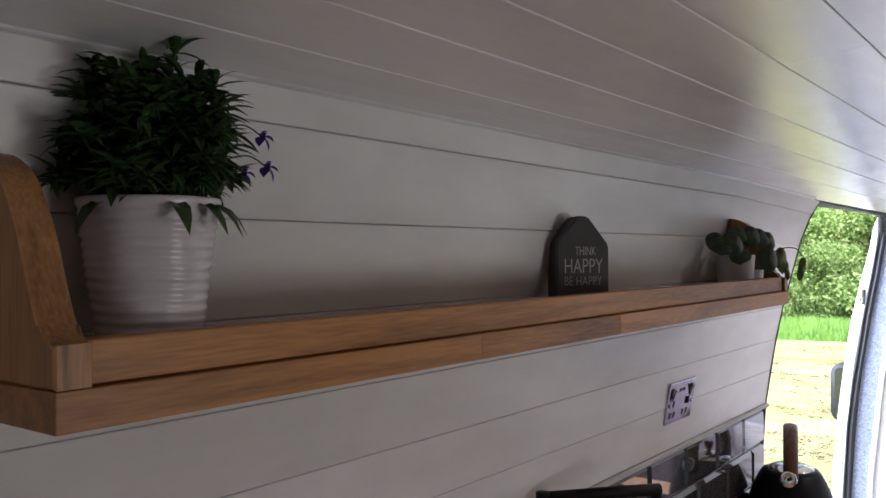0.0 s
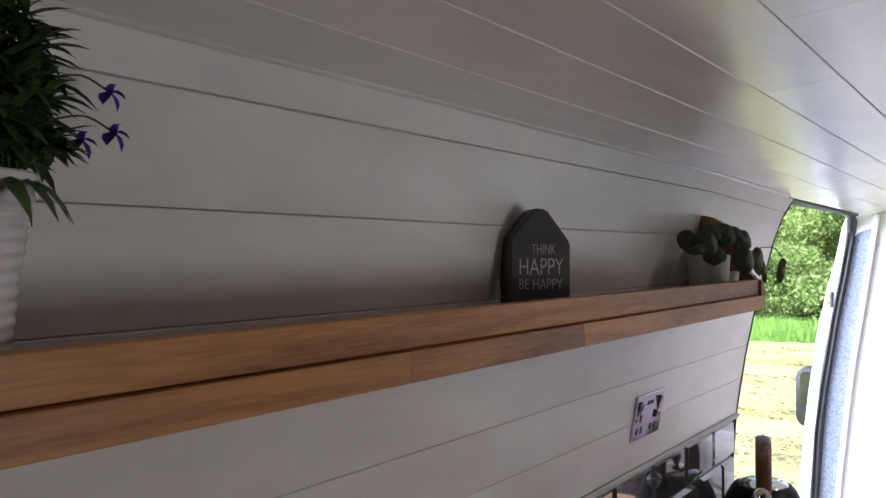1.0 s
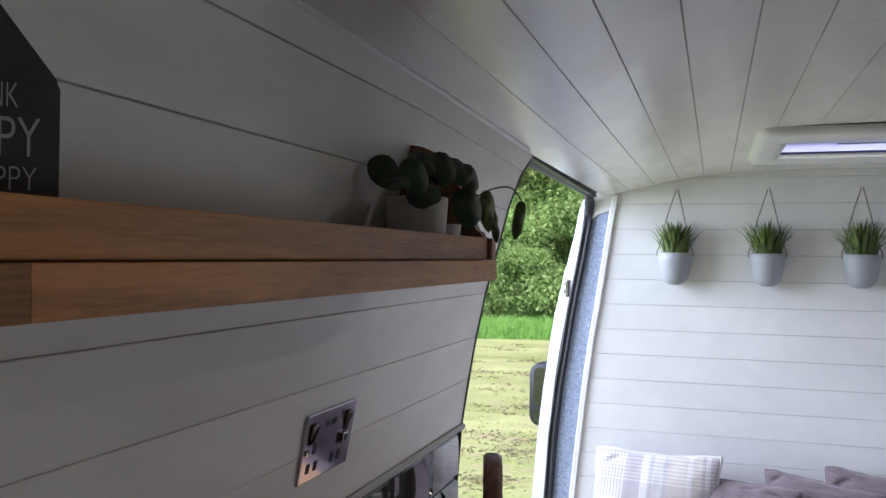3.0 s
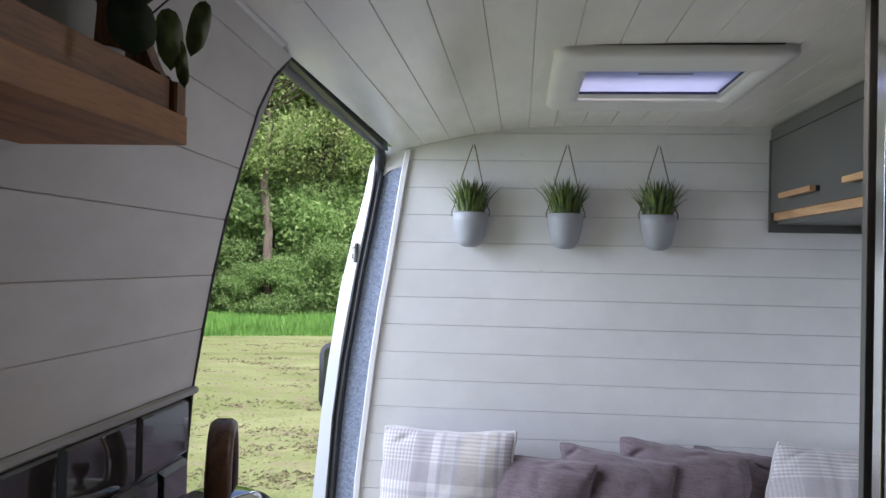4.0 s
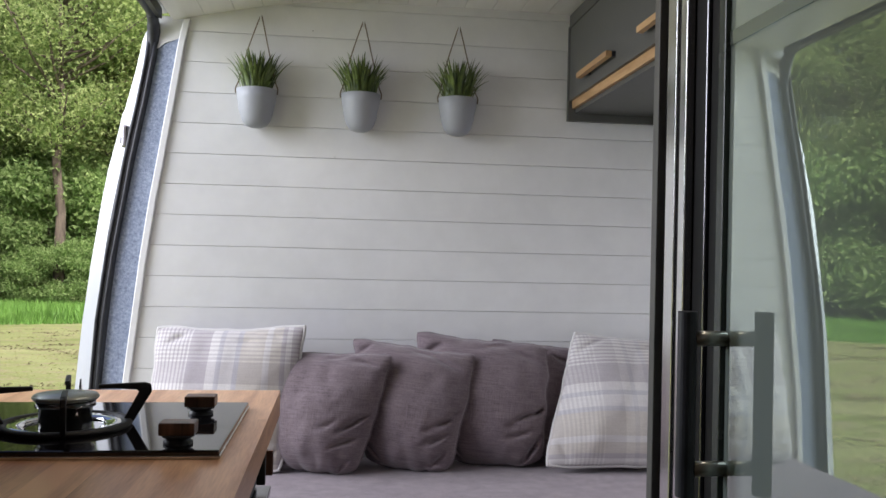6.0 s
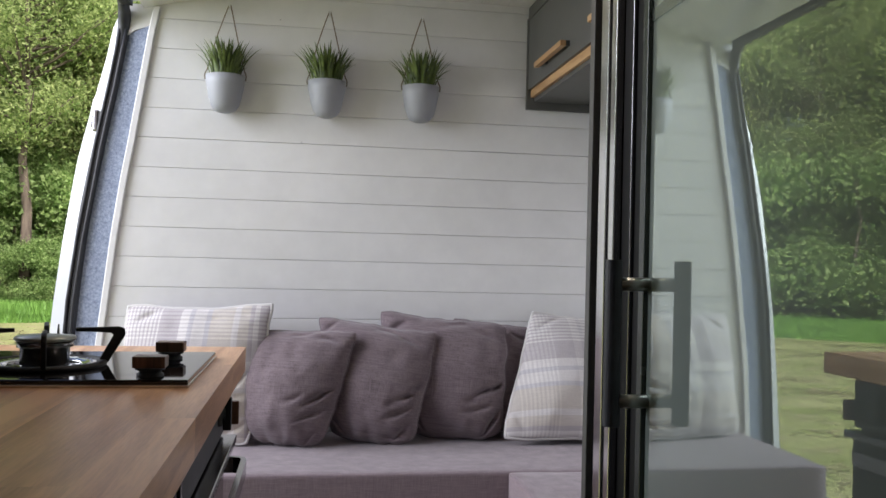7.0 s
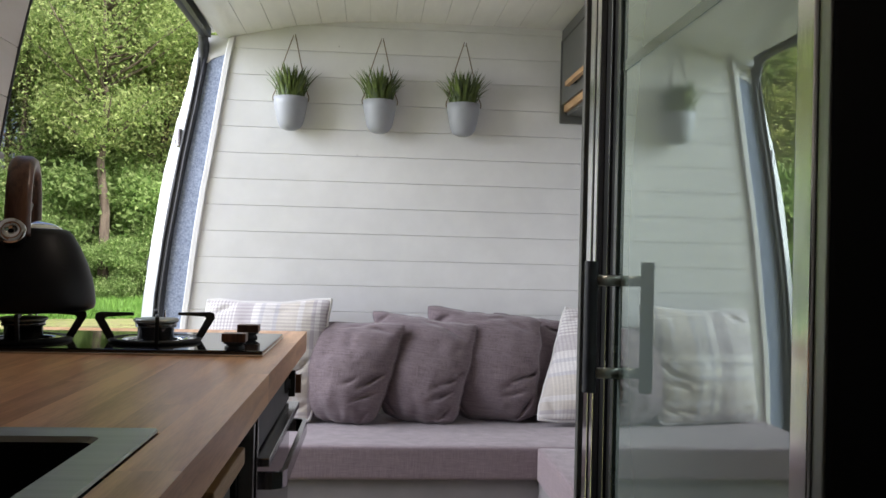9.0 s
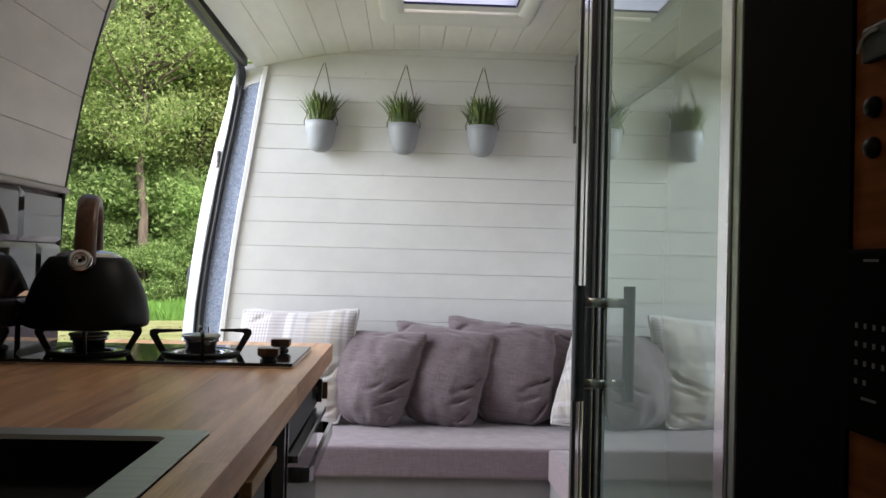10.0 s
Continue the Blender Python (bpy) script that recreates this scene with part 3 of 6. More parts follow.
# outer roof skin, which keeps the daylight out
def roof_skin(x_lo, x_hi, y0, y1, eaves=True):
    b = bmesh.new()
    pts = [(-0.70, 1.70), (-0.66, 1.80)] if eaves else [(-0.625, 1.842)]
    pts = [(x, z) for x, z in pts + [(x, z + 0.045) for x, z in ROOF] + [(1.08, 1.70)] if x_lo <= x <= x_hi]
    up = [(x + (-0.02 if x < 0 else 0.0), z + 0.03) for x, z in reversed(pts)]
    prism(b, [(x, y0, z) for x, z in pts + up], [(x, y1, z) for x, z in pts + up])
    return b


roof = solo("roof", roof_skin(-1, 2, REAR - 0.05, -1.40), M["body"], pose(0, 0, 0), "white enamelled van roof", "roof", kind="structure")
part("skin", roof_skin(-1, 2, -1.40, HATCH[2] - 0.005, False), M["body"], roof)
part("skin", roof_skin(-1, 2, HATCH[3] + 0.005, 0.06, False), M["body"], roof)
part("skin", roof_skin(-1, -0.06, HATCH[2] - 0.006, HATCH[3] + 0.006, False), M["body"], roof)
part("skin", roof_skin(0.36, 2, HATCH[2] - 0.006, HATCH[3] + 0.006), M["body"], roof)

# ---- sliding-door opening: header, seals, pillar ----
SEAL_X = [(0.0, -0.79), (0.725, -0.7525), (0.935, -0.7405), (1.12, -0.7185), (1.30, -0.690), (1.39, -0.6765), (1.49, -0.6585), (1.57, -0.643), (1.67, -0.6265), (1.76, -0.611)]
JAMB_X = [(0.0, -0.87), (0.707, -0.822), (0.927, -0.804), (1.11, -0.784), (1.30, -0.756), (1.378, -0.744), (1.50, -0.716), (1.545, -0.708), (1.560, -0.701), (1.68, -0.672), (1.77, -0.655), (1.81, -0.640)]
b = bmesh.new()
prism(b, [(-0.552, -1.30, 1.8085), (-0.60, -1.22, 1.815), (-0.60, -1.22, 1.84), (-0.552, -1.30, 1.84)], [(-0.578, -0.03, 1.8100), (-0.60, -0.03, 1.815), (-0.60, -0.03, 1.84), (-0.578, -0.03, 1.84)])
header = solo("header", b, M["rubber"], pose(0, 0, 0), "dark rubber-edged strip over the sliding-door opening", "trim", kind="structure")
run = spline([(-0.566, -1.352, 1.785), (-0.580, -1.27, 1.812), (-0.59, -1.0, 1.822), (-0.598, -0.5, 1.826), (-0.602, -0.10, 1.826), (-0.604, -0.03, 1.815), (-0.609, 0.012, 1.772)]
             + [(lerp(SEAL_X, z) + 0.003, 0.026, z) for z in (1.70, 1.57, 1.39, 1.12, 0.725, 0.4, 0.0)], 6)
b = tube(run, [0.005 + 0.0115 * min(k / 10, 1.0) + (0.002 if p.z < 1.80 and k > 20 else 0.0) for k, p in enumerate(run)], 10)
seal = solo("door_seal", b, M["rubber"], pose(0, 0, 0), "black rubber seal round the sliding-door opening", "seal", kind="structure", smooth=True)
b = tube([(lerp(SEAL_X, z) + 0.012, 0.007, z) for z in (1.75, 1.67, 1.57, 1.49, 1.39, 1.30, 1.12, 0.935, 0.725, 0.4, 0.0)], 0.006, 8)
part("lip", b, M["rubber"], seal, smooth=True)
b = tube([(lerp(SEAL_X, z) - 0.006, 0.008, z) for z in (1.755, 1.67, 1.57, 1.49, 1.39, 1.30, 1.12, 0.935, 0.725, 0.4, 0.0)], 0.005, 8)
part("lip", b, M["rubber"], seal, smooth=True)
b = tube([(lerp(WALL_X, z) + 0.001, lerp(WALL_Y, z) + 0.003, z) for z in (0.0, 0.5, 0.93, 1.25, 1.4, 1.5, 1.6, 1.65, 1.70, 1.73, 1.76, 1.785, 1.80)], 0.0055, 8)
part("edge_strip", b, M["rubber"], seal, smooth=True)

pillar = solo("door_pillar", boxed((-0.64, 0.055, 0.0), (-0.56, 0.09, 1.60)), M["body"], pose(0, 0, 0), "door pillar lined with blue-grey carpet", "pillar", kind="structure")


def strip(za, left, right, yl, yr, thick):
    """An upright panel between two slanting edges."""
    b = bmesh.new()
    rows = []
    for z in za:
        rows.append([b.verts.new(p) for p in ((left(z), yl, z), (right(z), yr, z), (right(z), yr + thick, z), (left(z), yl + thick, z))])
    for p, q in zip(rows, rows[1:]):
        for k in range(4):
            b.faces.new((p[k], p[(k + 1) % 4], q[(k + 1) % 4], q[k]))
    b.faces.new(rows[0][::-1])
    b.faces.new(rows[-1])
    return b


zs = [0.0, 0.4, 0.74, 0.94, 1.12, 1.30, 1.39, 1.49, 1.57, 1.67, 1.735]
b = strip(zs, lambda z: lerp(SEAL_X, z) + 0.008, lambda z: lerp(TRIM_X, z) - 0.010, 0.022, 0.004, 0.03)
b.verts.ensure_lookup_table()
for v in b.verts:
    if v.co.z > 1.72 and v.co.x > -0.58:
        v.co.z += 0.030
part("carpet", b, M["carpet"], pillar)
b = bmesh.new()
ring = [(-0.602, 1.731), (-0.575, 1.752), (-0.534, 1.766), (-0.516, 1.768), (-0.506, 1.83), (-0.602, 1.83)]
prism(b, [(x, 0.012, z) for x, z in ring], [(x, 0.05, z) for x, z in ring])
part("corner_cover", b, M["plastic"], pillar)
b = strip([0.0, 0.4, 0.707, 0.927, 1.11, 1.30, 1.378, 1.50, 1.545, 1.560, 1.68, 1.77, 1.81], lambda z: lerp(JAMB_X, z), lambda z: lerp(SEAL_X, z) - 0.004, 0.075, 0.045, 0.05)
bmesh.ops.bevel(b, geom=[e for e in b.edges if abs(e.verts[0].co.z - e.verts[1].co.z) > 0.01], offset=0.005, segments=2, affect="EDGES")
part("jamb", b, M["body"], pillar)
b = boxed((-0.702, 0.050, 1.445), (-0.684, 0.075, 1.512), 0.006)
box(b, (-0.708, 0.053, 1.458), (-0.699, 0.07, 1.476), 0.003)
box(b, (-0.706, 0.053, 1.486), (-0.699, 0.07, 1.502), 0.003)
part("latch", b, M["nickel"], pillar)

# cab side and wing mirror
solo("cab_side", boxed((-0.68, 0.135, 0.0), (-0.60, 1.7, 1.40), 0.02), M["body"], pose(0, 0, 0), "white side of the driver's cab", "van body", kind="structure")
mirror = thing("wing_mirror", pose(-0.943, 0.93, 0.937), "black wing mirror on the cab door", "mirror")


def round_plate(x0, x1, z0, z1, r, y0, y1, bevel=0.0):
    """An upright plate with rounded corners."""
    ring = []
    for cx, cz, a0 in ((x1 - r, z1 - r, 0), (x0 + r, z1 - r, 90), (x0 + r, z0 + r, 180), (x1 - r, z0 + r, 270)):
        ring += [(cx + r * math.cos(radians(a0 + 15 * k)), cz + r * math.sin(radians(a0 + 15 * k))) for k in range(7)]
    b = prism(bmesh.new(), [(x, y0, z) for x, z in ring], [(x, y1, z) for x, z in ring])
    if bevel:
        bmesh.ops.bevel(b, geom=[e for e in b.edges if abs(e.verts[0].co.y - e.verts[1].co.y) < 1e-6], offset=bevel, segments=3, affect="EDGES")
    return b


part("housing", round_plate(-0.066, 0.085, -0.148, 0.148, 0.045, -0.036, 0.085, 0.012), M["rubber"], mirror, smooth=True)
part("mirror_glass", round_plate(-0.046, 0.068, -0.055, 0.130, 0.028, -0.0385, -0.030, 0.001), M["mirror"], mirror)
part("mirror_glass", round_plate(-0.046, 0.068, -0.130, -0.067, 0.022, -0.0385, -0.030, 0.001), M["mirror"], mirror)
part("arm", tube([(0.05, 0.03, -0.07), (0.14, 0.06, -0.08), (0.26, 0.08, -0.085)], 0.02, 8), M["rubber"], mirror)

# ---- roof window ----
window_1 = thing("window_1", pose(0.158, -0.745, 1.896), "milky roof window in a rounded white plastic frame", "window", kind="structure")


def ring_frame(outer, inner, z_out, z_in, z_top, shift):
    """A frame whose face slopes from its outer edge in to the opening."""
    b = bmesh.new()
    ox, oy, ix, iy = *outer, *inner
    loops = []
    for hx, hy, z in ((ox, oy, z_top), (ox, oy, z_out + 0.012), (ox - 0.008, oy - 0.008, z_out + 0.003), (ox - 0.022, oy - 0.022, z_out), (ix + 0.02, iy + 0.02, z_in), (ix, iy, z_in + 0.002), (ix, iy, z_top + 0.03)):
        r = 0.036 if hx > ix + 0.03 else 0.008
        dx, dy = shift if hx <= ix + 0.03 else (0.0, 0.0)
        pts = []
        for sx, sy, a0 in ((1, 1, 0), (-1, 1, 90), (-1, -1, 180), (1, -1, 270)):
            for k in range(5):
                a = radians(a0 + 90 * k / 4)
                pts.append((dx + sx * (hx - r) + r * math.cos(a), dy + sy * (hy - r) + r * math.sin(a), z))
        loops.append([b.verts.new(p) for p in pts])
    n = len(loops[0])
    for p, q in zip(loops, loops[1:]):
        for k in range(n):
            b.faces.new((p[k], p[(k + 1) % n], q[(k + 1) % n], q[k]))
    return b


part("frame", ring_frame((0.240, 0.318), (0.176, 0.166), -0.026, -0.024, 0.004, (0.010, 0.008)), M["plastic"], window_1, smooth=True)
part("pane", boxed((-0.172, -0.164, -0.014), (0.168, 0.098, -0.011)), M["acrylic"], window_1)
part("blind_rail", boxed((-0.166, 0.0985, -0.019), (0.1675, 0.103, -0.010), 0.001), M["dark_blue"], window_1, "dark blue blind edge")
part("blind_rail", boxed((-0.166, 0.1035, -0.021), (0.184, 0.150, -0.012), 0.001), M["plastic"], window_1)
part("blind_rail", boxed((0.1685, -0.164, -0.018), (0.172, 0.098, -0.010), 0.001), M["dark_blue"], window_1, "dark blue blind edge")
part("blind_rail", boxed((0.1725, -0.164, -0.021), (0.185, 0.1030, -0.011), 0.001), M["plastic"], window_1)
part("catch", boxed((-0.055, -0.1575, -0.0285), (0.060, -0.152, -0.0255), 0.001), M["pot"], window_1)
# dark strip put in for the shadow line between frame and ceiling
part("shadow_gap", boxed((-0.200, -0.322, -0.006), (0.200, -0.3185, 0.004)), M["rubber"], window_1, "dark strip that draws the frame's shadow line")

# ---- ceiling downlight ----
lamp = thing("ceiling_downlight", pose(0.181, -1.49, roof_z(0.181, -1.49)), "lit round recessed downlight with a chrome rim", "lamp")
part("rim", lathe([(0.024, -0.001), (0.024, -0.004), (0.027, -0.005), (0.033, -0.003), (0.035, 0.001), (0.024, 0.001)], 36), M["chrome"], lamp, smooth=True)
part("diffuser", lathe([(0.0, -0.002), (0.0235, -0.002), (0.0235, 0.0), (0.0, 0.0)], 28), M["lamp"], lamp)

# ---- shelf on the left wall ----
SHELF_F, SHELF_Z0, SHELF_Z1, SHELF_A, SHELF_B = -0.446, 1.561, 1.587, -3.568, -1.995
shelf = thing("wall_shelf", pose(0, 0, 0), "long oak shelf with front rail and curved ends", "shelf")
for y0, y1 in ((SHELF_A, -3.120), (-3.120, -2.795), (-2.795, SHELF_B)):
    part("board", boxed((-0.606, y0, SHELF_Z0), (SHELF_F, y1, SHELF_Z1), 0.0012, 2), M["oak"], shelf)
part("rail", boxed((-0.472, SHELF_A + 0.026, SHELF_Z1 + 0.0009), (SHELF_F - 0.007, SHELF_B - 0.024, 1.6165), 0.0015, 2), M["oak"], shelf)
part("packing_strip", boxed((-0.470, SHELF_A + 0.030, SHELF_Z1 - 0.001), (SHELF_F - 0.014, SHELF_B - 0.028, SHELF_Z1 + 0.0009)), M["oak"], shelf)


def shelf_end(y0, y1):
    """An end panel: low at the front, sweeping up in a curve towards the wall."""
    pts = [Vector((x, 0, z)) for x, z in ((-0.4475, 1.6150), (-0.456, 1.6160), (-0.468, 1.626), (-0.480, 1.652), (-0.494, 1.686), (-0.516, 1.720), (-0.543, 1.737), (-0.570, 1.742))]
    prof = [(p.x, p.z) for p in spline(pts, 4)] + [(-0.596, 1.5875), (-0.4475, 1.5875)]
    b = bmesh.new()
    prism(b, [(x, y0, z) for x, z in prof], [(x, y1, z) for x, z in prof])
    es = [e for e in b.edges if abs(e.verts[0].co.y - e.verts[1].co.y) < 1e-6]
    bmesh.ops.bevel(b, geom=es, offset=0.002, segments=1, affect="EDGES")
    return b


part("end_panel", shelf_end(SHELF_A, SHELF_A + 0.026), M["oak_x"], shelf)
part("end_panel", shelf_end(SHELF_B - 0.022, SHELF_B), M["oak_x"], shelf)
for y in (-3.3, -2.75, -2.2):
    b = lathe([(0, 0), (0.005, 0.0), (0.005, 0.002), (0.003, 0.003), (0.0, 0.002)], 12)
    part("screw", b, M["steel"], shelf, m=pose(-0.55, y, SHELF_Z0 - 0.0012))

# ---- sign ----
sign = thing("wooden_sign", Matrix.Translation((-0.499, -2.722, SHELF_Z1)) @ pose(0, 0, 0, 0, 0, 46) @ Matrix.Scale(1.055, 4), "dark grey house-shaped wooden block with pale lettering", "sign")
prof = [(-0.0735, 0.0), (0.0, 0.0), (0.0, 0.088), (-0.029, 0.127), (-0.043, 0.128), (-0.0735, 0.093)]
b = prism(bmesh.new(), [(x, 0, z) for x, z in prof], [(x, 0.044, z) for x, z in prof])
bmesh.ops.bevel(b, geom=b.edges[:], offset=0.0022, segments=2, affect="EDGES")
part("block", b, M["slate"], sign)


def lettering(text, size, width, x, z, parent, material, thick=0.0):
    cu = bpy.data.curves.new("lettering", "FONT")
    cu.body, cu.size, cu.align_x, cu.extrude, cu.offset = text, size, "CENTER", 0.0003, thick
    ob = new("lettering", cu)
    bpy.context.view_layer.update()
    me = bpy.data.meshes.new_from_object(ob.evaluated_get(bpy.context.evaluated_depsgraph_get()))
    bpy.data.objects.remove(ob)
    xs = [v.co.x for v in me.vertices]
    k = width / (max(xs) - min(xs))
    for v in me.vertices:
        v.co = Vector((v.co.x * k, v.co.y, v.co.z))
    me.materials.clear()
    me.materials.append(material)
    o = new("lettering", me)
    o.parent = parent
    o.matrix_basis = pose(x, -0.0006, z, 90, 0, 0)
    return o


lettering("THINK", 0.0175, 0.0285, -0.033, 0.0745, sign, M["ink"], -0.0002)
lettering("HAPPY", 0.0285, 0.053, -0.036, 0.0505, sign, M["ink"], -0.0003)
lettering("BE HAPPY", 0.0175, 0.052, -0.0365, 0.034, sign, M["ink"], -0.0003)

# ---- power socket ----
u, v = Vector((0, 1, 0)), Vector((0.017, 0, 0.09)).normalized()
w = u.cross(v)
face = Matrix((u, v, w)).transposed().to_4x4()
socket = thing("power_socket", Matrix.Translation((-0.6505, -2.09, 1.356)) @ face, "polished chrome double power socket on the board wall", "socket")
part("plate", boxed((-0.0685, -0.0465, 0.0), (0.0745, 0.0425, 0.008), 0.0015), M["plate"], socket)
# black bed under each paddle: its recess, with the paddle's shadow painted in
for x in (-0.052, 0.050):
    rocker = part("rocker", boxed((x - 0.0065, 0.004, 0.008), (x + 0.0065, 0.031, 0.0092), 0.0005), M["black"], socket)
    b = prism(bmesh.new(), [(x - 0.0055, 0.006, 0.0092), (x - 0.0055, 0.029, 0.0092), (x - 0.0055, 0.029, 0.0150)], [(x + 0.0055, 0.006, 0.0092), (x + 0.0055, 0.029, 0.0092), (x + 0.0055, 0.029, 0.0150)])
    part("paddle", b, M["plate"], rocker)
for x in (-0.038, 0.030):
    b = boxed((x - 0.004, -0.011, 0.008), (x + 0.004, 0.003, 0.0086))
    box(b, (x - 0.0145, -0.034, 0.008), (x - 0.006, -0.022, 0.0086))
    box(b, (x + 0.006, -0.034, 0.008), (x + 0.0145, -0.022, 0.0086))
    part("outlet", b, M["black"], socket)
for x in (-0.009, 0.009):
    part("usb_port", boxed((x - 0.006, 0.020, 0.008), (x + 0.006, 0.027, 0.0086)), M["black"], socket)
reset = part("plug_adapter", boxed((0.037, -0.012, 0.008), (0.050, 0.003, 0.0135), 0.0015), M["plate"], socket)
part("slot", boxed((0.040, -0.008, 0.0137), (0.047, -0.001, 0.0141)), M["black"], reset)
part("screw", lathe([(0.0, 0.0105), (0.004, 0.0102), (0.005, 0.008)], 14), M["chrome"], socket, m=pose(-0.058, -0.006, 0))

# ---- worktop, hob, sink ----
WT_Z, WT_X, WT_Y = 0.93, -0.141, -1.226
worktop = thing("worktop", pose(0, 0, 0), "oak block worktop with a hob and a sink set in", "worktop")
random.seed(4)
SINK = (-0.60, -0.190, -2.62, -2.197)
x = WT_X
while x > -0.683:
    x2 = max(x - 0.046, -0.684)
    y = WT_Y
    first = random.uniform(0.15, 0.5)
    while y > -3.9:
        y2 = max(y - first, -3.9)
        first = random.uniform(0.35, 0.7)
        hole = x2 < SINK[1] - 0.012 and x > SINK[0] + 0.012 and y2 < SINK[3] - 0.012 and y > SINK[2] + 0.012
        spans = [(y2, y)] if not hole else [(max(y2, SINK[3] - 0.012), y), (y2, min(y, SINK[2] + 0.012))]
        for q0, q1 in spans:
            if q1 - q0 > 0.002:
                part("stave", boxed((x2, q0, WT_Z - 0.038), (x, q1, WT_Z)), M["worktop"], worktop)
        y = y2
    x = x2

HOB = (-0.690, -0.172, -1.668, -1.385)
hob = thing("gas_hob", pose(0, 0, WT_Z), "two-burner black glass gas hob with cast-iron pan supports", "hob")
part("glass_plate", boxed((HOB[0], HOB[2], 0.001), (HOB[1], HOB[3], 0.009), 0.002), M["hobglass"], hob)
part("edge_trim", boxed((HOB[0] - 0.001, HOB[2] - 0.001, 0.0), (HOB[1] + 0.001, HOB[3] + 0.001, 0.004), 0.001), M["steel"], hob)


def burner(cx, cy, k):
    """A burner: drip ring, cup, cap, spark pin, and a pan support of four hooked arms."""
    part("drip_ring", lathe([(0.066 * k, 0.010), (0.062 * k, 0.014), (0.046 * k, 0.011), (0.046 * k, 0.0095)], 40), M["chrome"], hob, smooth=True, m=pose(cx, cy, 0))
    part("burner_cup", lathe([(0.030 * k, 0.0095), (0.030 * k, 0.031), (0.034 * k, 0.032), (0.034 * k, 0.039), (0.0, 0.039)], 36), M["nickel"], hob, smooth=True, m=pose(cx, cy, 0))
    part("burner_cap", lathe([(0.036 * k, 0.0395), (0.038 * k, 0.042), (0.036 * k, 0.045), (0.0, 0.046)], 36), M["satin"], hob, smooth=True, m=pose(cx, cy, 0))
    part("spark_pin", lathe([(0.002, 0.009), (0.002, 0.044), (0.001, 0.056), (0.0, 0.056)], 8), M["chrome"], hob, m=pose(cx + 0.004, cy + 0.043 * k, 0))
    part("support_ring", lathe([(0.075 * k, 0.009), (0.077 * k, 0.012), (0.074 * k, 0.015), (0.067 * k, 0.015), (0.065 * k, 0.009)], 40), M["iron"], hob, smooth=True, m=pose(cx, cy, 0))
    for a in (15, 105, 195, 285):
        b = bmesh.new()
        prof = [(0.068, 0.011), (0.077, 0.011), (0.098, 0.045), (0.097, 0.053), (0.090, 0.0555), (0.036, 0.0545), (0.036, 0.0500), (0.080, 0.0485), (0.084, 0.045), (0.066, 0.016)]
        prof = [(x * k, z) for x, z in prof]
        prism(b, [(x, -0.0028, z) for x, z in prof], [(x, 0.0028, z) for x, z in prof])
        bmesh.ops.bevel(b, geom=b.edges[:], offset=0.0008, segments=1, affect="EDGES")
        part("pan_support", b, M["iron"], hob, m=pose(cx, cy, 0, 0, 0, a))


burner(-0.357, -1.545, 0.93)
burner(-0.556, -1.560, 0.93)
for cx, cy in ((-0.218, -1.635), (-0.221, -1.470)):
    knob = part("knob", boxed((-0.018, -0.013, 0.019), (0.018, 0.013, 0.032), 0.0015), M["walnut"], hob, m=pose(cx, cy, 0))
    part("collar", lathe([(0.015, 0.009), (0.015, 0.012), (0.0125, 0.013), (0.0125, 0.0155), (0.0165, 0.0165), (0.0165, 0.019), (0.0, 0.019)], 24), M["rubber"], knob, smooth=True)

sink = thing("sink", pose(0, 0, WT_Z), "brushed steel inset sink with a dark deep bowl", "sink")
b = bmesh.new()
loops = []
for inset, z, r in ((0.0, 0.0, 0.006), (0.001, 0.0022, 0.006), (0.036, 0.0024, 0.012), (0.039, -0.002, 0.014), (0.042, -0.13, 0.03), (0.06, -0.15, 0.03)):
    pts = []
    x0, x1, y0, y1 = SINK[0] + inset, SINK[1] - inset, SINK[2] + inset, SINK[3] - inset
    for cx, cy, a0 in ((x1 - r, y1 - r, 0), (x0 + r, y1 - r, 90), (x0 + r, y0 + r, 180), (x1 - r, y0 + r, 270)):
        for k in range(5):
            a = radians(a0 + 22.5 * k)
            pts.append((cx + r * math.cos(a), cy + r * math.sin(a), z))
    loops.append([b.verts.new(p) for p in pts])
for p, q in zip(loops[:3], loops[1:4]):
    for k in range(20):
        b.faces.new((p[k], p[(k + 1) % 20], q[(k + 1) % 20], q[k]))
b2 = bmesh.new()
deep = [[b2.verts.new(v.co) for v in loop] for loop in loops[3:]]
for p, q in zip(deep, deep[1:]):
    for k in range(20):
        b2.faces.new((p[k], p[(k + 1) % 20], q[(k + 1) % 20], q[k]))
b2.faces.new(deep[-1])
bmesh.ops.delete(b, geom=[v for v in b.verts if not v.link_faces], context="VERTS")
part("rim", b, M["satin"], sink, "brushed steel rim")
part("bowl", b2, M["black"], sink, "black bowl", smooth=True)
part("drain", lathe([(0.0, -0.1485), (0.03, -0.1485), (0.034, -0.1495)], 24), M["chrome"], sink, m=pose(-0.40, -2.42, 0))

# ---- tap behind the sink ----
tap = thing("kitchen_tap", pose(-0.632, -2.685, WT_Z), "tall matt black kitchen tap with a straight spout", "tap")
part("base", lathe([(0.0, 0.0), (0.025, 0.0), (0.025, 0.006), (0.018, 0.009), (0.016, 0.05), (0.0, 0.05)], 28), M["black"], tap, smooth=True)
part("column", tube([(0, 0, 0.045), (0, 0, 0.366)], 0.011, 18), M["black"], tap, smooth=True)
part("spout", tube([(0.0, 0.0, 0.357), (0.066, 0.0715, 0.359), (0.132, 0.143, 0.360)], 0.0095, 16), M["black"], tap, smooth=True)
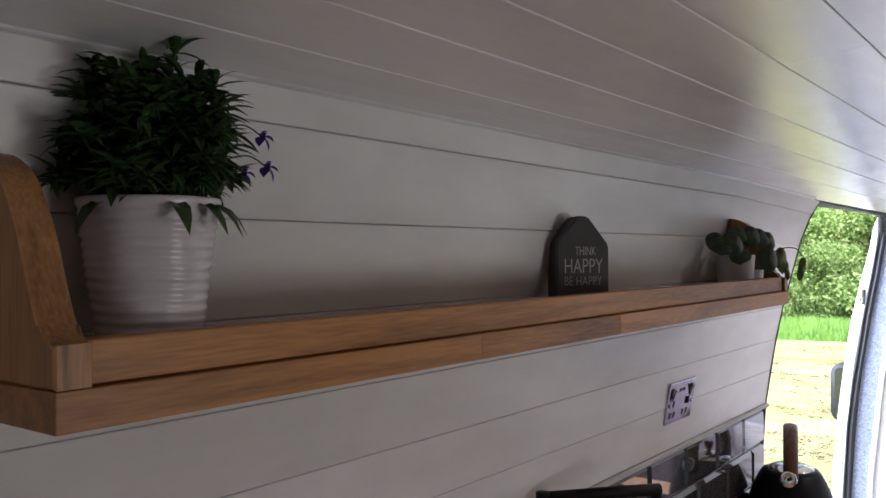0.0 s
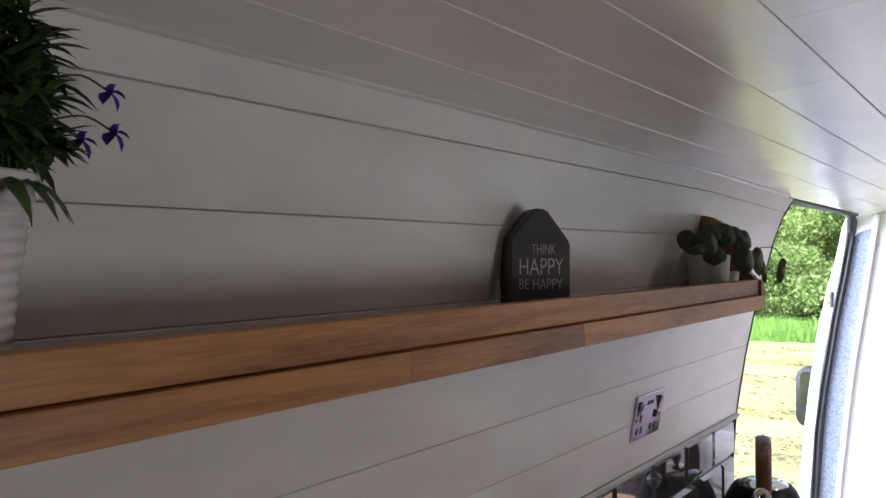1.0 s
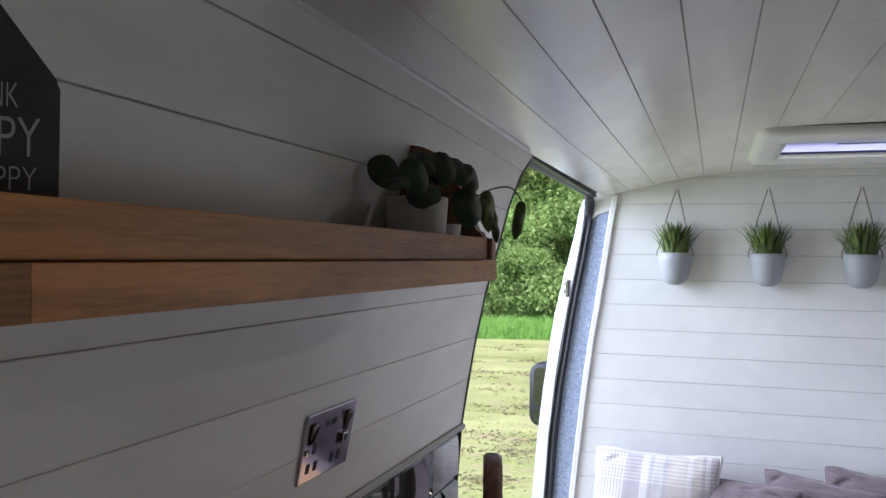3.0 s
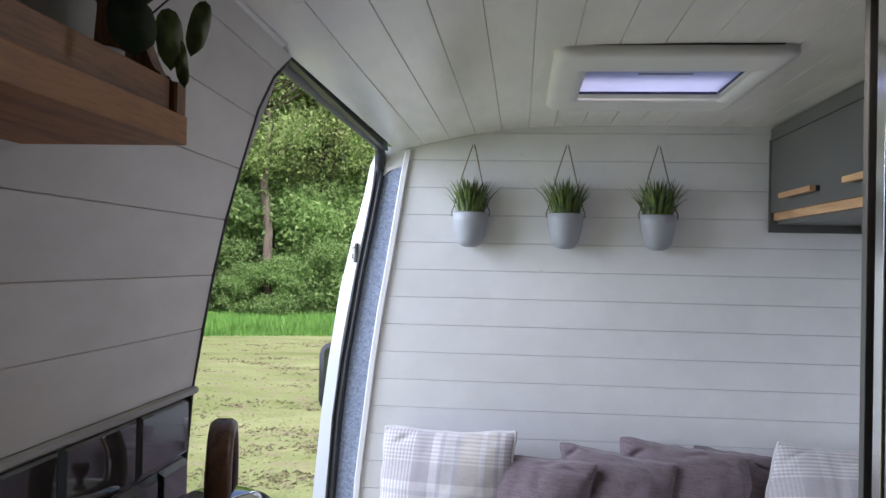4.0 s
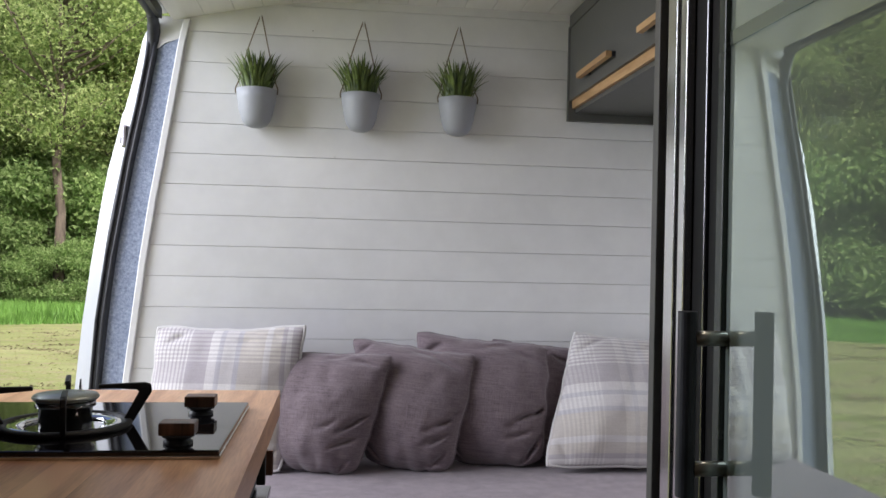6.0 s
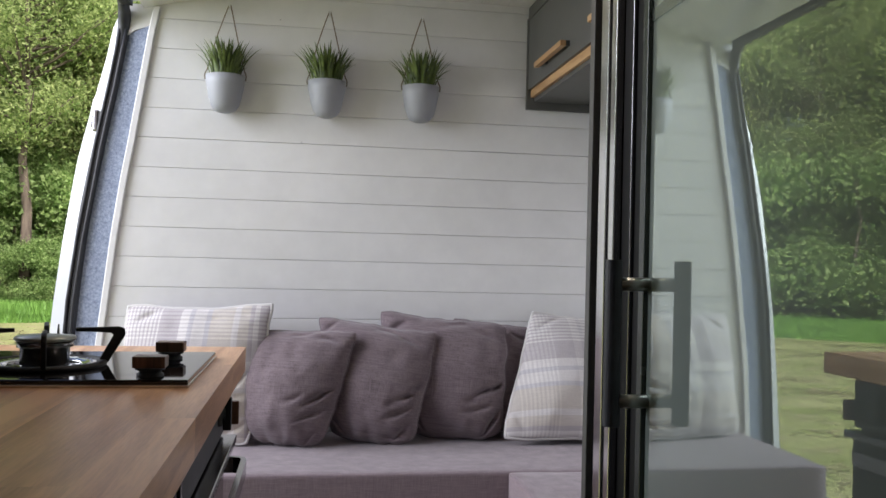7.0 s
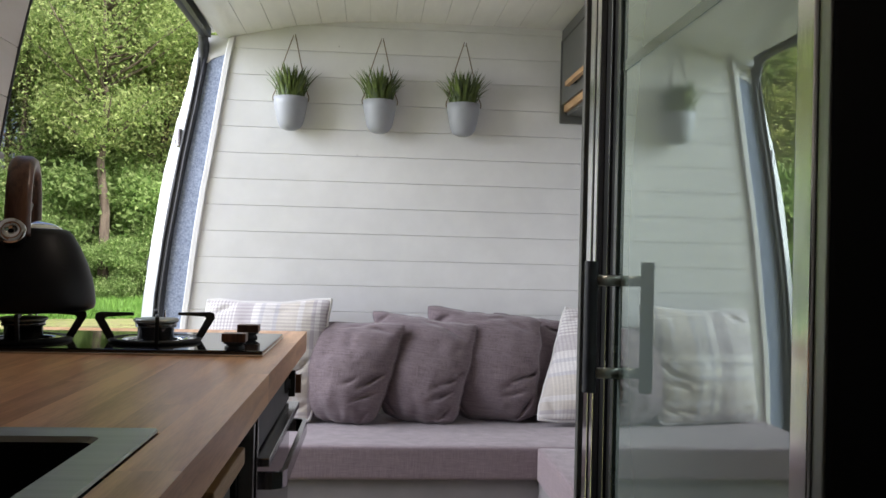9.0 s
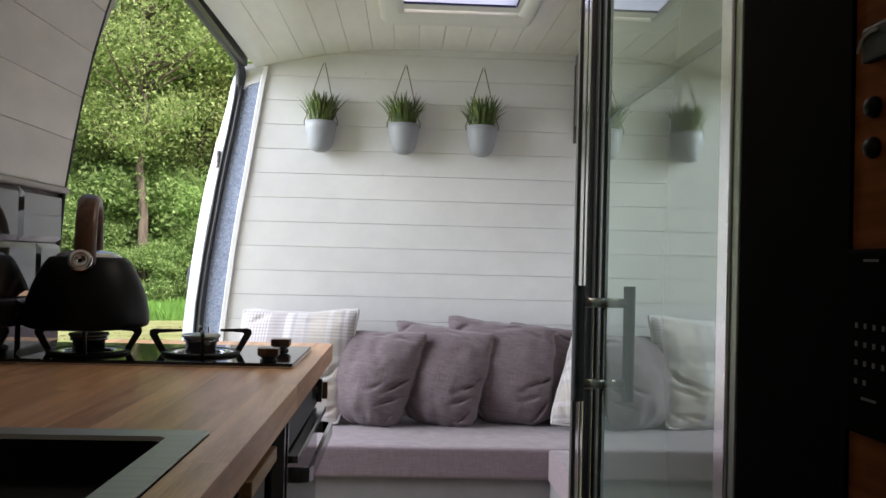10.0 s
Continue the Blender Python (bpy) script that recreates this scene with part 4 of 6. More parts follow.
part("nozzle", tube([(0.128, 0.1385, 0.360), (0.128, 0.1385, 0.338)], 0.0085, 16), M["black"], tap, smooth=True)
part("lever", tube([(0.010, -0.004, 0.035), (0.055, -0.012, 0.050)], 0.005, 10), M["black"], tap, smooth=True)

# ---- kettle ----
kettle = thing("kettle", pose(-0.560, -1.560, WT_Z + 0.0556, 0, 0, 15) @ Matrix.Scale(0.975, 4), "matt black stove kettle with a wooden arched handle", "kettle")
body = part("body", lathe([(0.0, 0.0), (0.098, 0.0), (0.108, 0.004), (0.1105, 0.012), (0.109, 0.03), (0.105, 0.052), (0.097, 0.076), (0.087, 0.099), (0.075, 0.121), (0.068, 0.129), (0.062, 0.131), (0.0, 0.131)], 56), M["kettle"], kettle, smooth=True)
part("lid", lathe([(0.058, 0.131), (0.056, 0.134), (0.046, 0.140), (0.025, 0.145), (0.0, 0.146)], 44), M["chrome"], kettle, "polished chrome lid", smooth=True)
part("lid_knob", lathe([(0.006, 0.145), (0.006, 0.152), (0.011, 0.160), (0.013, 0.170), (0.011, 0.174), (0.0, 0.174)], 20), M["walnut"], kettle, smooth=True)
arch = spline([(0, -0.072, 0.118), (0, -0.076, 0.155), (0, -0.067, 0.193), (0, -0.041, 0.226), (0, 0.0, 0.237), (0, 0.041, 0.226), (0, 0.067, 0.193), (0, 0.076, 0.155), (0, 0.072, 0.118)], 6)
b = bmesh.new()
rings = []
for k, p in enumerate(arch):
    d = (arch[min(k + 1, len(arch) - 1)] - arch[max(k - 1, 0)]).normalized()
    nrm = Vector((0, -d.z, d.y))
    hw, ht = 0.0180, 0.0105
    rings.append([b.verts.new(p + Vector((1, 0, 0)) * hw * cx + nrm * ht * cz) for cx, cz in ((1, 0.5), (0.6, 1), (-0.6, 1), (-1, 0.5), (-1, -0.5), (-0.6, -1), (0.6, -1), (1, -0.5))])
for p, q in zip(rings, rings[1:]):
    for k in range(8):
        b.faces.new((p[k], p[(k + 1) % 8], q[(k + 1) % 8], q[k]))
b.faces.new(rings[0][::-1])
b.faces.new(rings[-1])
grip = part("handle", b, M["walnut"], kettle, "brown wooden arched handle", smooth=True)
part("inlay", tube([p - Vector((0, p.y, p.z - 0.12)).normalized() * 0.0110 for p in arch[2:-2]], 0.0035, 6), M["chrome"], grip)
part("plug", boxed((-0.006, -0.005, 0.2455), (0.006, 0.005, 0.2482), 0.001), M["walnut"], grip)
spout = part("spout", lathe([(0.020, 0.0), (0.017, 0.018), (0.0155, 0.034), (0.0, 0.034)], 24), M["kettle"], kettle, smooth=True, m=pose(-0.005, -0.068, 0.112, 68, 0, -1))
part("whistle", lathe([(0.0, 0.033), (0.004, 0.033), (0.0045, 0.0365), (0.019, 0.038), (0.021, 0.035), (0.019, 0.031), (0.0, 0.031)], 28), M["chrome"], spout, smooth=True)
for y in (-0.073, 0.073):
    part("bracket", boxed((-0.004, y - 0.006, 0.098), (0.004, y + 0.006, 0.135), 0.002), M["chrome"], kettle)

# ---- tiled splashback ----
splash = solo("splashback", boxed((-0.690, -3.9, WT_Z), (-0.676, -1.412, 1.236)), M["grout"], pose(0, 0, 0), "glossy grey metro-tile splashback under a metal trim", "splashback")


def tile(y0, y1, z0, z1):
    """A bevelled glazed tile."""
    b = bmesh.new()
    e = 0.010
    o = [b.verts.new((-0.6765, y, z)) for y, z in ((y0, z0), (y1, z0), (y1, z1), (y0, z1))]
    m_ = [b.verts.new((-0.6725, y, z)) for y, z in ((y0, z0), (y1, z0), (y1, z1), (y0, z1))]
    i = [b.verts.new((-0.6665, y, z)) for y, z in ((y0 + e, z0 + e), (y1 - e, z0 + e), (y1 - e, z1 - e), (y0 + e, z1 - e))]
    for p, q in ((o, m_), (m_, i)):
        for k in range(4):
            b.faces.new((p[k], p[(k + 1) % 4], q[(k + 1) % 4], q[k]))
    b.faces.new(i)
    return b


for row, (z0, z1) in enumerate(((1.1395, 1.2365), (1.0395, 1.1365), (0.9375, 1.0365))):
    y = -1.413
    width = 0.186 if row != 1 else 0.110
    while y > -3.6:
        y2 = y - width
        part("tile", tile(y2 + 0.0015, y - 0.0015, z0, z1), M["tile"], splash)
        y, width = y2, 0.2
b = bmesh.new()
prof = [(-0.682, 1.237), (-0.6600, 1.237), (-0.6575, 1.240), (-0.6575, 1.246), (-0.661, 1.2495), (-0.672, 1.2498), (-0.682, 1.2498)]
prism(b, [(x, -3.9, z) for x, z in prof], [(x, -1.408, z) for x, z in prof])
part("edge_trim", b, M["bead"], splash)

# ---- kitchen base: oven and drawer unit ----
kitchen = thing("oven", pose(0, 0, 0), "black built-in oven with a steel bar handle", "oven")
part("body", boxed((-0.68, -1.800, 0.30), (-0.186, -1.272, 0.888)), M["black"], kitchen)
odoor = part("door", boxed((-0.185, -1.745, 0.34), (-0.166, -1.276, 0.786), 0.003), M["hobglass"], kitchen)
part("top_trim", boxed((-0.180, -1.745, 0.787), (-0.148, -1.276, 0.799), 0.002), M["nickel"], odoor)
bar = [(-0.166, -1.318, 0.762), (-0.148, -1.318, 0.762), (-0.136, -1.324, 0.762), (-0.132, -1.338, 0.762), (-0.132, -1.700, 0.762), (-0.136, -1.714, 0.762), (-0.148, -1.720, 0.762), (-0.166, -1.720, 0.762)]
b = bmesh.new()
rings = []
for k, p in enumerate(bar):
    d = (Vector(bar[min(k + 1, 7)]) - Vector(bar[max(k - 1, 0)])).normalized()
    nrm = Vector((-d.y, d.x, 0))
    rings.append([b.verts.new(Vector(p) + nrm * 0.004 * i + Vector((0, 0, 0.012 * j))) for i, j in ((1, 1), (-1, 1), (-1, -1), (1, -1))])
for p, q in zip(rings, rings[1:]):
    for k in range(4):
        b.faces.new((p[k], p[(k + 1) % 4], q[(k + 1) % 4], q[k]))
b.faces.new(rings[0][::-1])
b.faces.new(rings[-1])
part("handle", b, M["nickel"], odoor)
panel = part("control_panel", boxed((-0.185, -1.745, 0.803), (-0.168, -1.276, 0.886), 0.002), M["rubber"], kitchen)
for y in (-1.752, -1.790):
    part("side_trim", boxed((-0.185, y - 0.004, 0.30), (-0.164, y + 0.004, 0.886), 0.001), M["nickel"], kitchen)
knob = part("knob", lathe([(0.019, 0.0), (0.018, 0.005), (0.010, 0.006), (0.010, 0.010), (0.0, 0.010)], 24), M["iron"], panel, smooth=True, m=pose(-0.168, -1.355, 0.845, 0, 90, 0))
part("grip", boxed((-0.024, -0.005, 0.006), (0.024, 0.005, 0.018), 0.002), M["iron"], knob)
part("latch", boxed((-0.170, -1.288, 0.816), (-0.145, -1.277, 0.852), 0.0015), M["walnut"], panel)
unit = thing("drawer_unit", pose(0, 0, 0), "dark grey drawer unit with pale wooden bar handles", "cabinet")
part("carcass", boxed((-0.68, -3.9, 0.0), (-0.208, -1.806, 0.888)), M["black"], unit)
part("plinth", boxed((-0.66, -1.804, 0.0), (-0.22, -1.272, 0.298)), M["black"], unit)
for y0, y1 in ((-2.250, -1.830), (-2.676, -2.256), (-3.102, -2.682)):
    for z0, z1 in ((0.64, 0.884), (0.32, 0.634), (0.06, 0.314)):
        dr = part("drawer_front", boxed((-0.2075, y0, z0), (-0.188, y1, z1), 0.002), M["grey"], unit)
        c = (y0 + y1) / 2
        part("handle", boxed((-0.171, c - 0.095, z1 - 0.044), (-0.154, c + 0.095, z1 - 0.024), 0.002), M["handle_wood"], dr)
        for y in (c - 0.090, c + 0.080):
            part("bracket", boxed((-0.189, y - 0.009, z1 - 0.042), (-0.170, y + 0.009, z1 - 0.026), 0.001), M["black"], dr)

# ---- bench and cushions ----
bench = thing("bench_base", pose(0, 0, 0), "grey painted bench box against the bulkhead", "bench")
part("carcass", boxed((-0.655, -0.492, 0.0), (RIGHT - 0.004, -0.012, 0.447)), M["bench"], bench)
part("front_panel", boxed((-0.655, -0.505, 0.0), (RIGHT - 0.004, -0.493, 0.447), 0.002), M["bench"], bench)
bench = thing("bench_base", pose(0, 0, 0), "grey painted short side bench box", "bench")
part("carcass", boxed((0.496, -1.436, 0.0), (RIGHT - 0.004, -0.509, 0.447)), M["bench"], bench)
part("side_panel", boxed((0.483, -1.438, 0.0), (0.495, -0.509, 0.447), 0.002), M["bench"], bench)


def slab(lo, hi, r=0.009):
    """A firm upholstered block with soft edges and slight waves."""
    b = boxed(lo, hi)
    bmesh.ops.subdivide_edges(b, edges=b.edges[:], cuts=15, use_grid_fill=True)
    c, h = (Vector(lo) + Vector(hi)) / 2, (Vector(hi) - Vector(lo)) / 2
    for v in b.verts:
        d = v.co - c
        # gather rows of vertices towards the rounded edges
        d = Vector([math.copysign(h[k] * (1 - max(1 - abs(d[k]) / h[k], 0) ** 1.5), d[k]) for k in range(3)])
        q = Vector([max(min(d[k], h[k] - r), -h[k] + r) for k in range(3)])
        e = d - q
        if e.length > 1e-9:
            d = q + e.normalized() * r
        v.co = c + d
        if d.z > -h.z + r:
            v.co += Vector((0.002, 0.004, 0.004)) * noise.noise(v.co * 6)
    return b


solo("seat_cushion", slab((-0.62, -0.527, 0.448), (RIGHT - 0.01, -0.012, 0.545)), M["seatcloth"], pose(0, 0, 0), "long grey-mauve seat cushion on the bench", "cushion", smooth=True)
solo("seat_cushion", slab((0.4715, -1.440, 0.448), (RIGHT - 0.01, -0.529, 0.546)), M["seatcloth"], pose(0, 0, 0), "grey-mauve seat cushion on the side leg of the bench", "cushion", smooth=True)


def pillow(tl, tr, bl, br, thick, seed, folds=1.0, pinch=0.0, soft=0.055, sag=0.05, n=84):
    """A soft square cushion between four corners: full in the middle, drawn in along its sides, creased near the corners."""
    tl, tr, bl, br = (Vector(p) for p in (tl, tr, bl, br))
    c = (tl + tr + bl + br) / 4
    ax = ((tr + br) - (tl + bl)).normalized()
    az = ((tl + tr) - (bl + br)).normalized()
    ay = az.cross(ax).normalized()
    az = ax.cross(ay).normalized() * 1.0
    rot = Matrix((ax, ay, az)).transposed().to_4x4()
    m = Matrix.Translation(c) @ rot
    inv = m.inverted()
    q = [inv @ p for p in (bl, br, tr, tl)]
    b = bmesh.new()
    off = Vector((seed * 3.7, seed * 1.3, seed * 2.1))
    rnd = random.Random(seed)
    # long diagonal creases that start at the lower side, and small ones at the corners
    lines = []
    for cu, cv, ang, ln, wd, am in ((0.70, -0.24, 0.40, 0.17, 0.030, 2.0), (0.60, -0.44, 0.30, 0.20, 0.032, 1.3), (0.86, -0.06, 0.75, 0.13, 0.028, 1.4), (0.36, -0.30, 0.16, 0.15, 0.040, 0.6), (0.74, -0.82, 0.7, 0.20, 0.045, 1.5),
                                    (0.56, -0.90, 0.2, 0.20, 0.040, 1.0), (0.66, 0.80, -0.3, 0.24, 0.045, 0.9), (0.30, 0.88, 0.1, 0.26, 0.040, 0.6), (-0.74, -0.80, -0.7, 0.20, 0.045, 0.9), (-0.70, 0.84, 0.5, 0.22, 0.05, 0.9)):
        cu, cv, ang = cu + rnd.uniform(-0.08, 0.08), cv + rnd.uniform(-0.1, 0.08), ang + rnd.uniform(-0.2, 0.2)
        lines.append((cu, cv, math.cos(ang), math.sin(ang), ln * rnd.uniform(0.7, 1.2), wd, am * rnd.uniform(0.6, 1.1)))
    edge = {}
    for side in (-1, 1):
        grid = []
        for j in range(n + 1):
            row = []
            for i in range(n + 1):
                # rows crowd towards the rim
                u, v = math.sin(math.pi / 2 * (2 * i / n - 1)), math.sin(math.pi / 2 * (2 * j / n - 1))
                rim = i in (0, n) or j in (0, n)
                if side == 1 and rim:
                    row.append(edge[i, j])
                    continue
                su = u * (1 - pinch * (1 - v * v) - soft * (1.9 if v < 0 else 0.85) * v ** 6)
                sv = v * (1 - (pinch + (sag if v > 0 else 0.0)) * (1 - u * u) - soft * (1.7 if v < 0 else 0.85) * u ** 6)
                p = (q[0] * (1 - su) * (1 - sv) + q[1] * (1 + su) * (1 - sv) + q[2] * (1 + su) * (1 + sv) + q[3] * (1 - su) * (1 + sv)) / 4
                full = max((1 - u * u) * (1 - v * v), 0.0)
                t = thick * 1.14 * (0.68 * full ** 0.40 + 0.32 * full ** 0.9)
                # the weight sinks towards the bottom
                t *= 1 + 0.18 * -v * full
                crease = 0.0
                for cu, cv, ca, sa, ln, wd, am in lines:
                    du, dv = u - cu, v - cv
                    al, ac = du * ca + dv * sa, -du * sa + dv * ca
                    crease += am * math.exp(-(al / ln) ** 2 - (ac / wd) ** 2)
                wav = noise.noise(Vector((u * 2.2, v * 2.2, side)) + off) * 0.006 + noise.noise(Vector((u * 5, v * 5, side)) + off) * 0.0025
                t = t + (wav - 0.0135 * folds * crease) * min(full * 6, 1)
                # a rim that wanders a little
                p = p + Vector((noise.noise(Vector((u * 3.1, v * 3.1, 7)) + off), 0, noise.noise(Vector((u * 3.1, v * 3.1, 9)) + off))) * 0.0065 * folds
                p = p + Vector((0, side * t, 0))
                vert = b.verts.new(p)
                if rim:
                    edge[i, j] = vert
                row.append(vert)
            grid.append(row)
        for j in range(n):
            for i in range(n):
                b.faces.new((grid[j][i], grid[j][i + 1], grid[j + 1][i + 1], grid[j + 1][i]))
    rim = [edge[i, 0].co.copy() for i in range(n)] + [edge[n, j].co.copy() for j in range(n)] + [edge[n - i, n].co.copy() for i in range(n)] + [edge[0, n - j].co.copy() for j in range(n)]
    return b, m, rim


GREY = "soft grey-mauve linen cushion leaning on the bulkhead"
for k, (tl, tr, bl, br, th) in enumerate((
        ((-0.25, -0.085, 0.865), (0.102, -0.205, 0.874), (-0.215, -0.175, 0.556), (0.008, -0.240, 0.546), 0.066),
        ((-0.012, -0.075, 0.908), (0.340, -0.160, 0.868), (0.030, -0.150, 0.556), (0.268, -0.220, 0.545), 0.064),
        ((0.172, -0.050, 0.924), (0.568, -0.105, 0.888), (0.255, -0.110, 0.554), (0.535, -0.180, 0.552), 0.058),
        ((0.40, -0.035, 0.905), (0.655, -0.055, 0.878), (0.42, -0.065, 0.560), (0.66, -0.095, 0.560), 0.040))):
    b, m, rim = pillow(tl, tr, bl, br, th + 0.020, 11 + k, 1.35)
    cushion = thing("scatter_cushion", m, GREY, "cushion", group="cushions on the bench")
    part("cover", b, M["mauve"], cushion, smooth=True)
    part("seam", tube(rim, 0.0028, 6, closed=True), M["mauve"], cushion, smooth=True)
for k, (tl, tr, bl, br, th) in enumerate((
        ((-0.565, -0.055, 0.930), (-0.138, -0.150, 0.948), (-0.575, -0.135, 0.552), (-0.192, -0.215, 0.546), 0.058),
        ((0.650, -0.070, 0.930), (1.005, -0.040, 0.905), (0.515, -0.250, 0.562), (0.95, -0.240, 0.560), 0.060))):
    b, m, rim = pillow(tl, tr, bl, br, th + 0.004, 21 + k, 0.8, 0.035, 0.035, 0.06)
    cushion = thing("scatter_cushion", m, "plaid cushion in grey, lilac and cream with pale piping", "cushion", group="cushions on the bench")
    part("cover", b, M["plaid" if k == 0 else "plaid_across"], cushion, smooth=True)
    part("piping", tube(rim, 0.0052, 6, closed=True), M["piping"], cushion, smooth=True)

# ---- wall planters ----


def leaf_blade(b, root, tip, width, droop, curl=0.0, seg=5, fold=0.25):
    """A narrow leaf from root to tip, arched and folded along its rib."""
    root, tip = Vector(root), Vector(tip)
    d = tip - root
    side = d.cross(Vector((0, 0, 1)))
    side = side.normalized() if side.length > 1e-6 else Vector((1, 0, 0))
    up = side.cross(d).normalized()
    prev = None
    for k in range(seg + 1):
        t = k / seg
        p = root + d * t + Vector((0, 0, -droop * t * t)) + up * curl * math.sin(math.pi * t)
        w_ = width * (math.sin(math.pi * min(t * 0.9 + 0.12, 1.0)) ** 0.8) / 2
        if k == seg:
            row = [b.verts.new(p)]
        else:
            row = [b.verts.new(p - side * w_ + up * w_ * fold), b.verts.new(p), b.verts.new(p + side * w_ + up * w_ * fold)]
        if prev:
            if len(row) == 3:
                b.faces.new((prev[0], prev[1], row[1], row[0]))
                b.faces.new((prev[1], prev[2], row[2], row[1]))
            else:
                b.faces.new((prev[0], prev[1], row[0]))
                b.faces.new((prev[1], prev[2], row[0]))
        prev = row


def planter(m, seed, label):
    """A half-round hanging pot on a rope, full of artificial grass. The origin is on the wall at the rim's height."""
    rnd = random.Random(seed)
    t = thing("wall_planter", m, label, "planter", group="wall planters")
    prof = [(0.0, -0.118), (0.018, -0.117), (0.034, -0.110), (0.044, -0.095), (0.0515, -0.07), (0.0590, -0.03), (0.0625, 0.0), (0.0600, 0.001), (0.057, -0.006), (0.0, -0.008)]
    b = lathe([(r * 0.93, z * 0.93) for r, z in prof], 44)
    for v in b.verts:
        v.co.y = max(v.co.y * 1.0, -10)
        if v.co.y > 0.042:
            v.co.y = 0.042
        v.co.y -= 0.045
    part("pot", b, M["pot"], t, smooth=True)
    b = bmesh.new()
    for k in range(190):
        a, r = rnd.uniform(0, 2 * math.pi), 0.050 * math.sqrt(rnd.random())
        root = Vector((r * math.cos(a) * 0.9, -0.045 + r * math.sin(a) * 0.75, -0.012))
        out = rnd.uniform(0.05, 0.56) * (r / 0.05 + 0.2)
        L = rnd.uniform(0.075, 0.142) * (1.0 if k % 4 else 0.65)
        dirn = Vector((math.cos(a) * out, math.sin(a) * out * 0.6 - 0.08, 1)).normalized()
        tip = root + dirn * L
        tip.y = min(tip.y, -0.006)
        leaf_blade(b, root, tip, rnd.uniform(0.0055, 0.0100), 0.035 * out, 0.010, 5, 0.5)
    part("grass", b, M["blade"], t, smooth=True)
    hook = Vector((0.004, -0.016, 0.221))
    for sx in (-1, 1):
        pts = [(sx * 0.0588, -0.05, -0.012), (sx * 0.0598, -0.048, 0.004), (sx * 0.051, -0.042, 0.03), (sx * 0.030, -0.030, 0.12), (hook.x + sx * 0.004, hook.y, hook.z - 0.004), (hook.x, hook.y, hook.z)]
        part("rope", tube(spline(pts, 4), 0.0019, 6), M["rope"], t, smooth=True)
    b = tube(spline([(0.004, 0.0, 0.214), (0.004, -0.012, 0.212), (0.004, -0.020, 0.216), (0.004, -0.021, 0.226)], 4), 0.0024, 8)
    part("hook", b, M["plastic"], t, smooth=True)
    return t


for x, z, s in ((-0.303, 1.613, 1), (-0.003, 1.613, 2), (0.284, 1.613, 3)):
    planter(pose(x, -0.006, z), s, "half-round grey hanging planter with artificial grass")
solo("screw_head", lathe([(0.0, 0.0008), (0.0012, 0.0006), (0.0016, 0.0)], 10), M["bench"], pose(-0.148, -0.0056, 1.806, 90, 0, 0), "small dark screw head in a bulkhead board", "screw")
solo("screw_head", lathe([(0.0, 0.0008), (0.0012, 0.0006), (0.0016, 0.0)], 10), M["bench"], pose(-0.075, -0.0056, 1.432, 90, 0, 0), "small dark screw head in a bulkhead board", "screw")

# ---- overhead cabinet ----
cab = thing("overhead_cabinet", pose(0, 0, 0), "dark grey overhead cabinet with pale wooden bar handles", "cabinet")
part("side_panel", boxed((0.629, -0.026, 1.568), (RIGHT - 0.004, -0.011, 1.858)), M["grey"], cab)
part("top_rail", boxed((0.629, -1.440, 1.852), (0.650, -0.027, 1.890)), M["grey"], cab)
part("back_panel", boxed((0.95, -1.440, 1.568), (RIGHT - 0.004, -0.027, 1.80)), M["grey"], cab)
part("bottom_panel", boxed((0.652, -1.440, 1.592), (0.949, -0.027, 1.606)), M["grey"], cab)
part("rear_rail", boxed((0.90, -1.440, 1.568), (0.949, -0.027, 1.5915)), M["grey"], cab)
part("light_rail", boxed((0.640, -1.440, 1.604), (0.652, -0.030, 1.634), 0.001), M["handle_wood"], cab, "pale wooden lower rail")
for y0, y1, bars in ((-1.020, -0.030, ((-0.465, -0.195), (-0.955, -0.685))), (-1.440, -1.024, ((-1.40, -1.14),))):
    d = part("door", boxed((0.6305, y0, 1.628), (0.648, y1, 1.8505), 0.0015), M["grey"], cab)
    for ya, yb in bars:
        part("handle", boxed((0.604, ya, 1.661), (0.620, yb, 1.676), 0.0015), M["handle_wood"], d, "pale wooden bar handle")
        for y in (ya + 0.008, yb - 0.05):
            part("bracket", boxed((0.619, y - 0.007, 1.662), (0.6315, y + 0.007, 1.676), 0.001), M["rubber"], d)

# ---- shower cubicle ----
GX = 0.372
shower = thing("shower_cubicle", pose(0, 0, 0), "shower cubicle with a tinted glass door in a metal frame", "shower")
# last strip: glass edge, with the mirrored dark post put into its colour
for x0, y0, x1, y1, mt in ((-0.022, -1.484, 0.02, -1.466, "grey"), (-0.012, -1.501, 0.02, -1.4845, "black"), (-0.018, -1.531, 0.02, -1.502, "alu"), (-0.008, -1.540, 0.02, -1.532, "black"),
                           (-0.017, -1.560, 0.02, -1.541, "alu"), (-0.006, -1.596, 0.02, -1.561, "black"), (-0.009, -1.600, 0.02, -1.597, "nickel"), (-0.004, -1.622, 0.02, -1.601, "black"), (-0.006, -1.640, 0.02, -1.623, "glass_edge_reflection")):
    part("profile", boxed((GX + x0, y0, 0.0), (GX + x1, y1, 1.866), 0.0015), M[mt], shower)
door = part("glass_door", boxed((GX, -2.200, 0.04), (GX + 0.006, -1.641, 1.86)), M["glass"], shower, "green-tinted glass pane")
door.visible_shadow = False
part("glass_strip", boxed((GX - 0.0016, -2.199, 1.381), (GX - 0.0004, -1.642, 1.397)), M["dark_glass"], shower, "dark strip across the glass")
